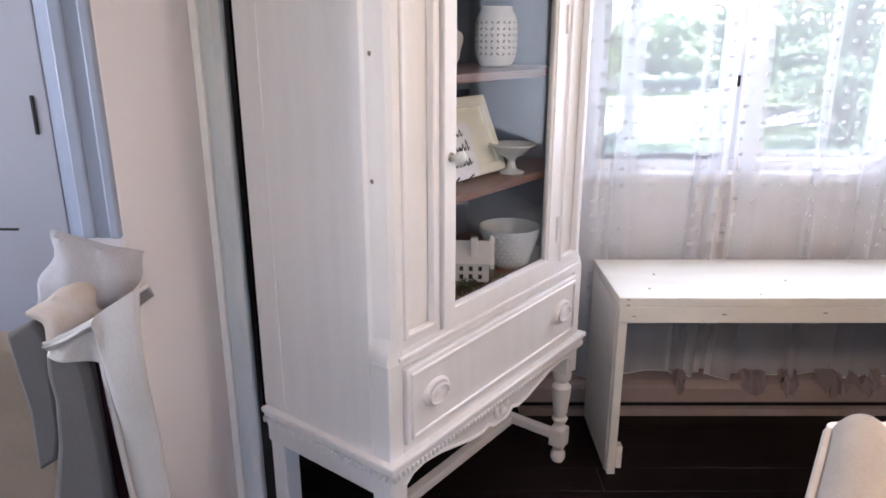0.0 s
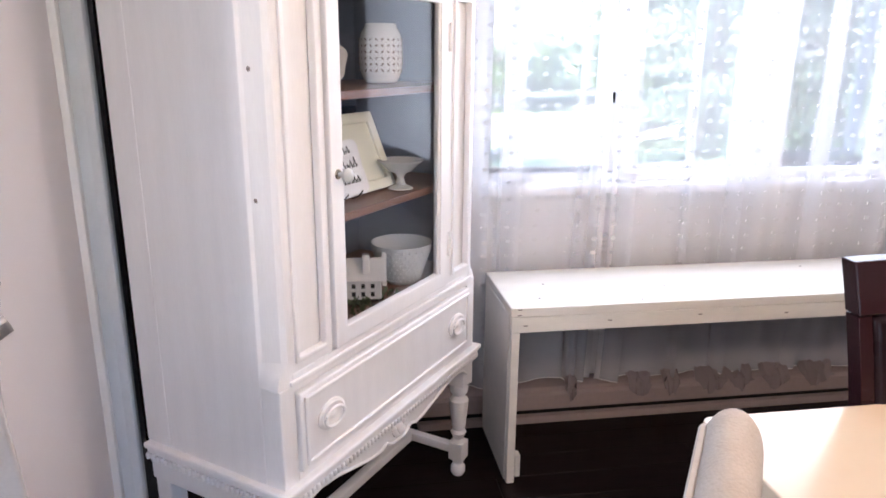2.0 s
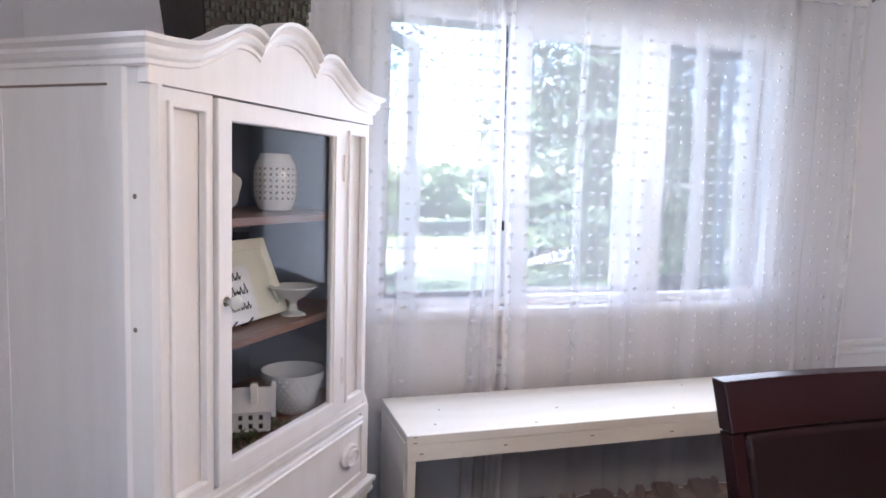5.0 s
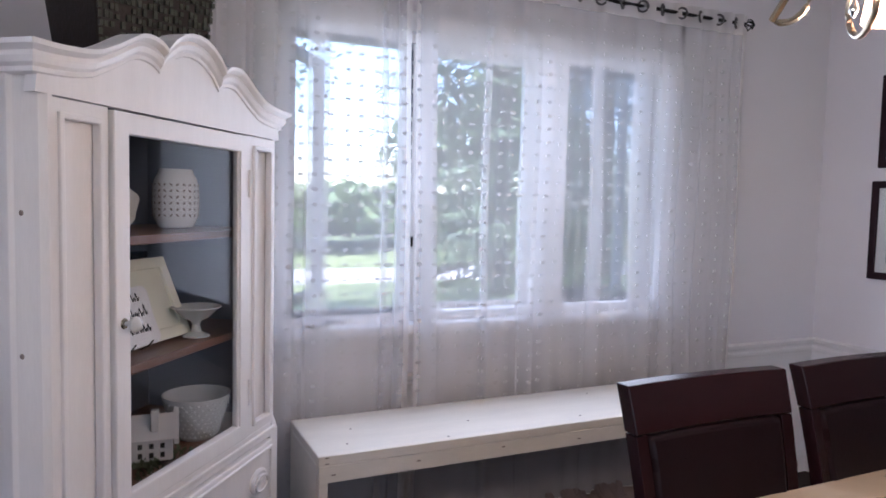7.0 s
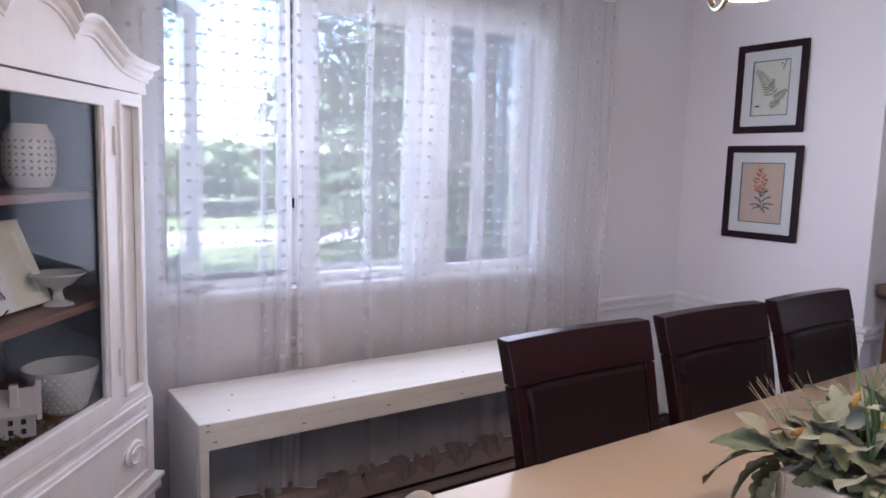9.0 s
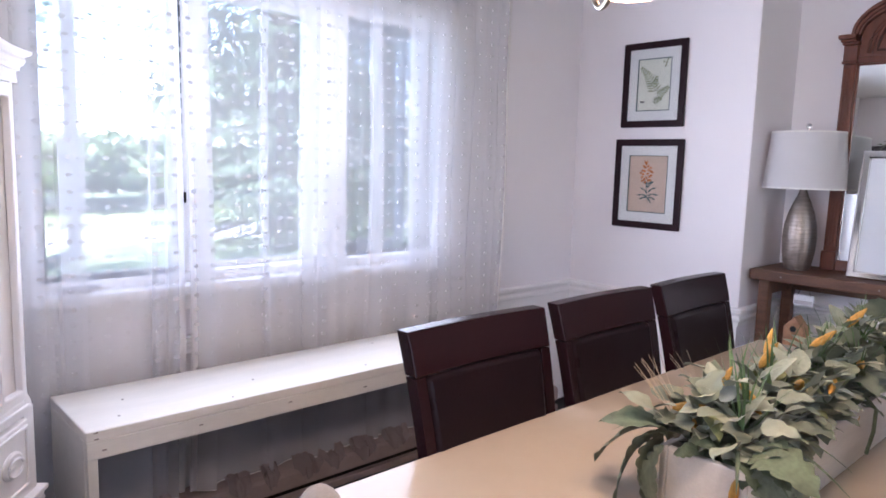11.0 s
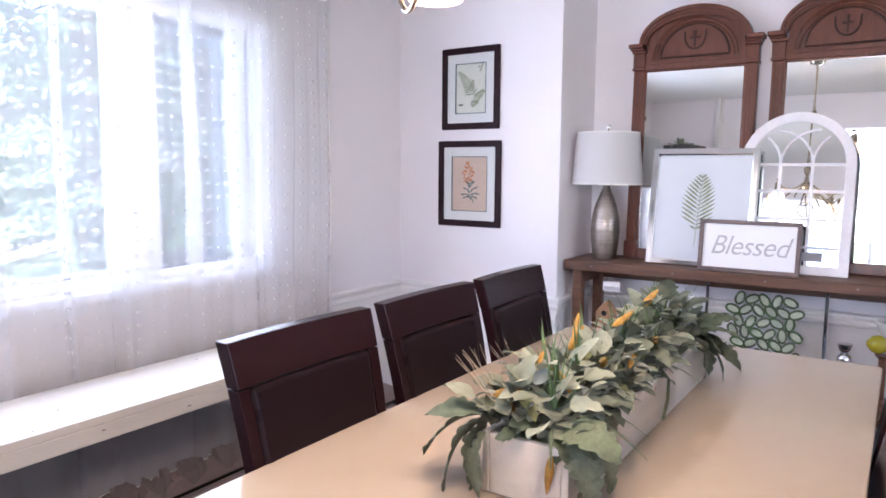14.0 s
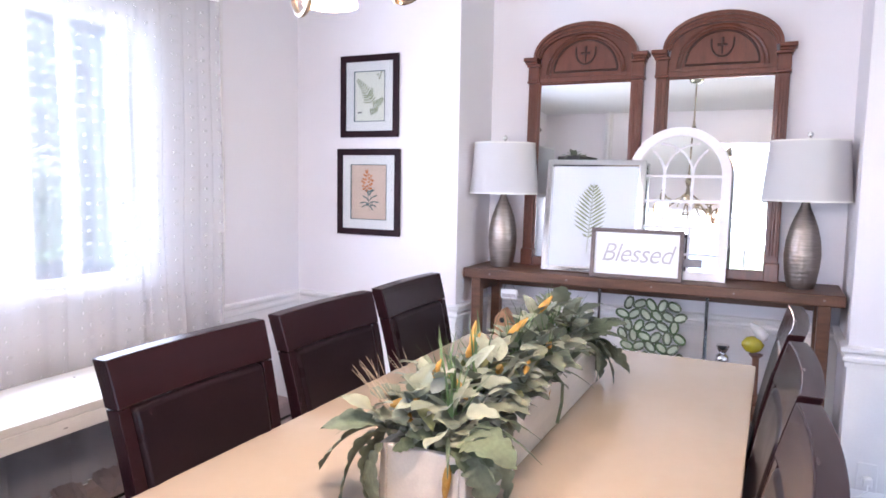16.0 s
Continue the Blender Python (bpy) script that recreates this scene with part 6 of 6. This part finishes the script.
part("backrest", flap([(-0.02, 0.02), (0.097, 0.02), (0.103, 0.72), (0.10, 0.83), (0.092, 0.868), (0.06, 0.882), (0.034, 0.874), (0.03, 0.83), (0.034, 0.78), (0.026, 0.70), (0.0, 0.58)], 0.0, 0.05), GREYUP, ac, "grey cloth back", 0.012, True, seg=4)
part("cover_flap", flap([(-0.05, 0.612), (-0.012, 0.636), (0.004, 0.70), (0.006, 0.78), (0.012, 0.85), (0.008, 0.872), (-0.012, 0.902), (-0.06, 0.876), (-0.055, 0.82), (-0.045, 0.73)], 0.054, 0.085), GREYUP, ac, "loose grey slipcover flap", 0.008, True, seg=3)
part("seat", boxes((-0.46, 0.02, 0.09, 0.17, 0.12, 0.45)), GREYUP, ac, bevel=0.03, smooth=True)
part("arm", boxes((-0.52, -0.012, 0.09, 0.165, 0.05, 0.845)), ARMC, ac, "tan cloth arm", 0.03, True, seg=4)
part("back_post", boxes((0.104, 0.145, 0.012, 0.05, 0, 0.90)), MAHOG, ac, "dark wooden back post", 0.008)


def pillow(name, label, material, m, w=0.42, h=0.42, t=0.13):
    bm = bmesh.new()
    n = 12
    vs = {}
    for s in (1, -1):
        for i in range(n + 1):
            for j in range(n + 1):
                u, v = -1 + 2 * i / n, -1 + 2 * j / n
                k = (1 - u * u) ** 0.5 * (1 - v * v) ** 0.5
                pin = 1 - 0.06 * (1 - abs(u) ** 2) * (abs(v) ** 4) - 0.06 * (1 - abs(v) ** 2) * (abs(u) ** 4)
                vs[s, i, j] = bm.verts.new((u * w / 2 * pin + 0.006 * math.sin(5 * v), s * t / 2 * k + 0.006 * math.sin(6 * u + 3 * v), v * h / 2 * pin))
        for i in range(n):
            for j in range(n):
                bm.faces.new((vs[s, i, j], vs[s, i + 1, j], vs[s, i + 1, j + 1], vs[s, i, j + 1]))
    bmesh.ops.remove_doubles(bm, verts=bm.verts[:], dist=0.0005)
    ob = tagged(part(name, bm, material, None, "", 0, True), label, "pillow")
    ob.matrix_basis = m
    return ob


pillow("throw_pillow", "pale grey throw pillow leaning on the slipcovered chair", PILLOWG, pose(0.066, 1.575, 0.955, -14, 17, 4), 0.155, 0.135, 0.085)
pillow("throw_pillow", "beige throw pillow leaning on the slipcovered chair", PILLOWB, pose(0.05, 1.525, 0.908, -10, -34, 6), 0.115, 0.095, 0.06)
# white throw over the chair's side: a short fall over the back, a long one down the post
bm = bmesh.new()
N, M = 28, 18
g = []
for i in range(N + 1):
    u = i / N
    k = min(1.0, max(0.0, (u - 0.56) / 0.12))
    fall = 0.022 + 0.10 * u + 0.80 * k * k * (3 - 2 * k)
    x0, z0 = 0.048 + 0.150 * u, 0.893 + 0.09 * u ** 1.2
    row = [bm.verts.new((x0 - 0.012, 1.535, z0 - 0.035)), bm.verts.new((x0 - 0.004, 1.50, z0 - 0.006))]
    for j in range(M + 1):
        v = j / M
        row.append(bm.verts.new((x0 + 0.045 * k * v * v + 0.003 * math.sin(7 * u + 4 * v), 1.445 - 0.012 * math.sin(math.pi * min(1, 4 * v)) + 0.005 * math.sin(13 * u + 2.5 * v) * (0.2 + v), z0 - fall * v)))
    g.append(row)
for p, q in zip(g, g[1:]):
    for j in range(M + 2):
        bm.faces.new((p[j], q[j], q[j + 1], p[j + 1]))
ob = part("throw_blanket", bm, BLANKET, None, "", 0, True)
tagged(ob, "white fleece throw draped over the slipcovered chair", "blanket")
sl = ob.modifiers.new("thick", "SOLIDIFY")
sl.thickness = 0.010

# ---- things under the console ----
SZ = 0.336
art = thing("leaf_sculpture", "green metal lattice sculpture of open leaf loops under the console", "ornament", m=pose(4.20, 0.93, SZ, 0, 0, -90))
r = random.Random(17)
for j in range(8):
    for i in range(6):
        x = -0.14 + i * 0.055 + (0.027 if j % 2 else 0)
        z = 0.04 + j * 0.053
        if abs(x) > 0.15 - 0.0 * j:
            continue
        rot = r.uniform(0.3, 2.8)
        loop = []
        for k in range(13):
            t = 2 * math.pi * k / 12
            a, b = 0.032 * math.cos(t), 0.019 * math.sin(t)
            loop.append((x + a * math.cos(rot) - b * math.sin(rot), 0.012 * math.sin(i + j * 2.0), z + a * math.sin(rot) + b * math.cos(rot)))
        pane = bmesh.new()
        prism(pane, [(p[0] * 0.86 + x * 0.14, p[2] * 0.86 + z * 0.14) for p in loop[:-1]], lambda a, c: (a, 0.012 * math.sin(i + j * 2.0) + 0.001, c), lambda a, c: (a, 0.012 * math.sin(i + j * 2.0) + 0.004, c))
        part("leaf_pane", pane, LEAFGL, art, "pale green leaf")
        part("leaf_loop", tube(bmesh.new(), loop, 0.0055, 5, False), LEAF2 if (i + j) % 3 else GRASSB, art)
for y in (1.194, 0.678):
    po = thing("glass_post", "slim bright metal post under the console", "post", "posts under the console", m=pose(4.22, y, SZ))
    part("post", boxes((-0.008, 0.008, -0.008, 0.008, 0, 0.47)), CHROME, po, bevel=0.002)
    part("foot", boxes((-0.02, 0.02, -0.02, 0.02, 0, 0.01)), CHROME, po, bevel=0.002)
sc = thing("silver_candlestick", "shiny silver ball candlestick under the console", "candlestick", m=pose(4.16, 0.594, SZ))
part("stem", lathe(bmesh.new(), [(0.04, 0), (0.04, 0.01), (0.015, 0.03), (0.012, 0.08), (0.03, 0.10), (0.034, 0.12), (0.03, 0.14), (0.014, 0.155), (0.028, 0.172), (0.032, 0.19), (0.028, 0.21), (0.014, 0.222), (0.024, 0.235), (0.03, 0.25), (0.03, 0.262), (0.022, 0.262)], seg=24), CHROME, sc, smooth=True)
gd = thing("bird_ornament", "white and yellow ceramic bird ornament under the console", "ornament", m=pose(4.16, 0.452, SZ) @ Matrix.Diagonal((0.8, 0.8, 0.97, 1)))
part("perch", lathe(bmesh.new(), [(0.05, 0), (0.05, 0.02), (0.02, 0.04), (0.018, 0.22), (0.04, 0.24)], seg=20), SHELF, gd, smooth=True)
bm = lathe(bmesh.new(), [(0.004, -0.06), (0.03, -0.04), (0.042, 0.0), (0.034, 0.035), (0.008, 0.06)], (0, 0, 0), 18, "y")
part("body", bm, mat("lemon_glaze", (0.42, 0.36, 0.03), 0.25), gd, "yellow glazed body", smooth=True, m=pose(0, 0.02, 0.285, 0, 0, 0))
bm = lathe(bmesh.new(), [(0.004, -0.05), (0.024, -0.035), (0.032, 0.0), (0.02, 0.04), (0.003, 0.075)], (0, 0, 0), 16, "y")
part("head", bm, CERAM, gd, "white glazed head and wing", smooth=True, m=pose(0, -0.015, 0.345, 35, 0, 0))
bh = thing("birdhouse", "small peach wooden birdhouse under the console", "birdhouse", m=pose(4.10, 1.661, SZ, 0, 0, -90))
bm = bmesh.new()
prism(bm, [(-0.04, 0), (0.04, 0), (0.045, 0.29), (0.0, 0.345), (-0.045, 0.29)], lambda x, z: (x, -0.04, z), lambda x, z: (x, 0.04, z))
part("house", bm, mat("peach_wood", (0.42, 0.22, 0.12), 0.7, var=0.2), bh, bevel=0.003)
part("hole", lathe(bmesh.new(), [(0.014, 0), (0.014, -0.002)], (0, -0.0402, 0.285), 16, "y"), BLACK, bh, "dark round hole")
tg = thing("tag_sign", "small grey and white hanging tag under the console top", "sign", m=pose(4.08, 1.633, 0.735, 0, 0, -90))
part("tag", boxes((-0.045, 0.045, -0.004, 0.004, 0, 0.05)), WHITEP, tg, bevel=0.002)
part("stripe", boxes((-0.04, 0.04, -0.005, -0.004, 0.006, 0.024)), INK, tg, "grey unreadable line")
part("string", tube(bmesh.new(), [(-0.03, 0, 0.05), (0, 0, 0.107), (0.03, 0, 0.05)], 0.001, 4), IRON, tg)
# wall outlet with plug
ou = thing("wall_outlet", "white wall outlet with a plugged-in adapter and cord", "outlet", m=pose(3.9155, 0.012, 0.17, 0, 0, -90))
part("plate", boxes((-0.036, 0.036, -0.007, 0, -0.058, 0.058)), TRIM, ou, bevel=0.003)
part("plug", boxes((-0.018, 0.018, -0.035, -0.007, -0.035, 0.005)), TRIM, ou, bevel=0.006)
part("cord", tube(bmesh.new(), [(0, -0.035, -0.02), (0, -0.05, -0.04), (-0.03, -0.05, -0.07), (-0.15, -0.03, -0.10), (-0.3, -0.02, -0.155)], 0.003, 6), TRIM, ou, smooth=True)

# ---- outside ----
GZ = -0.7
gr = setting("ground", boxes((-400, 400, -400, 600, GZ - 0.3, GZ)), LAWN, "sunlit green lawn outside the window", "ground")
setting("drive", boxes((-60, 80, 17.0, 20.5, GZ - 0.02, GZ + 0.012)), ROADM, "pale grey driveway across the lawn", "road")


def conifer(x, y, h, rad, seed, label):
    rr = random.Random(seed)
    tree = thing("spruce_tree", label, "tree", m=pose(x, y, GZ))
    part("trunk", tube(bmesh.new(), [(0, 0, 0), (0.02, 0, h * 0.5), (0, 0, h)], [h * 0.022, h * 0.014, 0.01], 9), BARK, tree)
    verts, faces, bark = [], [], bmesh.new()
    layers = int(h / 0.30)
    for i in range(layers):
        f = (i + 0.5) / layers
        for q in range(11):
            z = h * (0.05 + 0.94 * f) + rr.uniform(-0.06, 0.06)
            ln = rad * (1 - f) ** 0.75 * rr.uniform(0.65, 1.15) + 0.1
            a = 2 * math.pi * (q + rr.uniform(-0.35, 0.35)) / 11 + i * 0.4
            ca, sa = math.cos(a), math.sin(a)
            sag = rr.uniform(0.20, 0.42)
            if q % 2 == 0:
                tube(bark, [(0, 0, z), (ca * ln * 0.5, sa * ln * 0.5, z - sag * ln * 0.3), (ca * ln * 0.9, sa * ln * 0.9, z - sag * ln * 0.6)], [0.018, 0.012, 0.004], 4)
            for k in range(int(40 + 110 * (1 - f))):
                g = rr.uniform(0.12, 1) ** 0.75
                off = rr.gauss(0, 0.17) * ln * (1.15 - 0.7 * g)
                p = Vector((ca * ln * g - sa * off, sa * ln * g + ca * off, z - sag * ln * g * 0.75 - abs(rr.gauss(0, 0.035)) - abs(off) * 0.12))
                s = rr.uniform(0.035, 0.07)
                b = a + (0.9 if off > 0 else -0.9) * min(1, abs(off) * 6) + rr.gauss(0, 0.3)
                d = Vector((math.cos(b), math.sin(b), rr.uniform(-0.75, -0.05))) * s * 2.0
                w = Vector((-math.sin(b), math.cos(b), rr.uniform(-0.4, 0.4))) * s * 0.24
                n = len(verts)
                verts += [tuple(p - d * 0.3), tuple(p + w + d * 0.2), tuple(p + d), tuple(p - w + d * 0.2)]
                faces.append((n, n + 1, n + 2, n + 3))
    part("limbs", bark, BARK, tree, "bare limbs")
    me = bpy.data.meshes.new("crown")
    me.from_pydata(verts, [], faces)
    me.materials.append(NEEDLE)
    cr = new("crown", me)
    cr.parent = tree
    tagged(cr, "drooping needle sprays", kind="stuff")
    return tree


conifer(5.05, 8.2, 9.0, 2.0, 1, "tall blue-green spruce tree standing on the lawn")
conifer(7.9, 9.8, 9.5, 2.7, 2, "tall dark spruce tree beside the drive")


def leafy(x, y, h, rad, seed, label, n=2600, s0=0.09, low=0.3, lean=0.0):
    rr = random.Random(seed)
    tree = thing("leafy_tree", label, "tree", m=pose(x, y, GZ))
    bm = bmesh.new()
    tube(bm, [(0, 0, 0), (0.05, 0, h * 0.3), (0, 0.05, h * 0.6)], [h * 0.03, h * 0.022, h * 0.012], 8)
    for k in range(6 if low < 0.5 else 0):
        a = k * 1.05
        tube(bm, [(0.03, 0, h * 0.3), (rad * 0.4 * math.cos(a), rad * 0.4 * math.sin(a), h * 0.55), (rad * 0.75 * math.cos(a), rad * 0.75 * math.sin(a), h * 0.75)], [h * 0.014, h * 0.009, 0.01], 6)
    part("trunk", bm, BARK, tree)
    clumps = [(lean + rr.gauss(0, 0.45) * rad, rr.gauss(0, 0.45) * rad, h * rr.uniform(low, 0.97), rr.uniform(0.18, 0.42) * rad) for _ in range(26)]
    verts, faces = [], []
    for i in range(n):
        c = rr.choice(clumps)
        v = Vector((rr.gauss(0, 1), rr.gauss(0, 1), rr.gauss(0, 1))).normalized() * c[3] * rr.uniform(0.5, 1.05)
        v.z *= min(1.0, 0.5 * h / rad)
        p = Vector(c[:3]) + v
        d = Vector((rr.gauss(0, 1), rr.gauss(0, 1), rr.gauss(0, 0.6))).normalized() * s0 * rr.uniform(0.7, 1.4)
        w = d.cross(Vector((rr.gauss(0, 1), rr.gauss(0, 1), rr.gauss(0, 1)))).normalized() * s0 * 0.5
        k = len(verts)
        verts += [tuple(p - d), tuple(p + w), tuple(p + d), tuple(p - w)]
        faces.append((k, k + 1, k + 2, k + 3))
    me = bpy.data.meshes.new("crown")
    me.from_pydata(verts, [], faces)
    me.materials.append(BROADL)
    cr = new("crown", me)
    cr.parent = tree
    tagged(cr, "loose green leaves", kind="stuff")
    return tree


leafy(4.9, 6.4, 1.35, 0.7, 5, "low sunlit shrub near the spruce tree", 1500, 0.05)
leafy(7.5, 29, 2.5, 4.0, 6, "large leafy tree far across the lawn", 3000, 0.35)
leafy(12.0, 31, 2.6, 5.5, 7, "broad leafy tree beyond the drive", 3000, 0.35)
leafy(19, 32, 12, 6, 8, "tall leafy tree at the lawn's far side", 3000, 0.4)
leafy(0.9, 9.0, 6.6, 2.6, 10, "tall leafy tree with branches hanging above the lawn", 5500, 0.06, 0.56, 1.7)
leafy(-5, 40, 3.8, 7, 9, "rounded leafy tree far behind the lawn", 2500, 0.4)

# ---- floor boards, last ----
bm = boxes((0, 1.2, 0, 0.118, -0.006, 0.0))
bmesh.ops.bevel(bm, geom=[e for e in bm.edges if abs(e.verts[0].co.z) < 1e-6 and abs(e.verts[1].co.z) < 1e-6], offset=0.0008, segments=1, affect="EDGES")
PLANK = bpy.data.meshes.new("plank")
bm.to_mesh(PLANK)
bm.free()
PLANK.materials.append(FLOOR)
fl = bpy.data.objects["floor"]
for j in range(24):
    for i in range(4):
        px = 0.12 + i * 1.202 - (0.53 * j) % 1.1 * 0.9
        if px + 1.2 > 4.5:
            continue
        place("plank", PLANK, fl, pose(px, 0.02 + j * 0.1195, -0.0002 * ((i + j) % 3)))
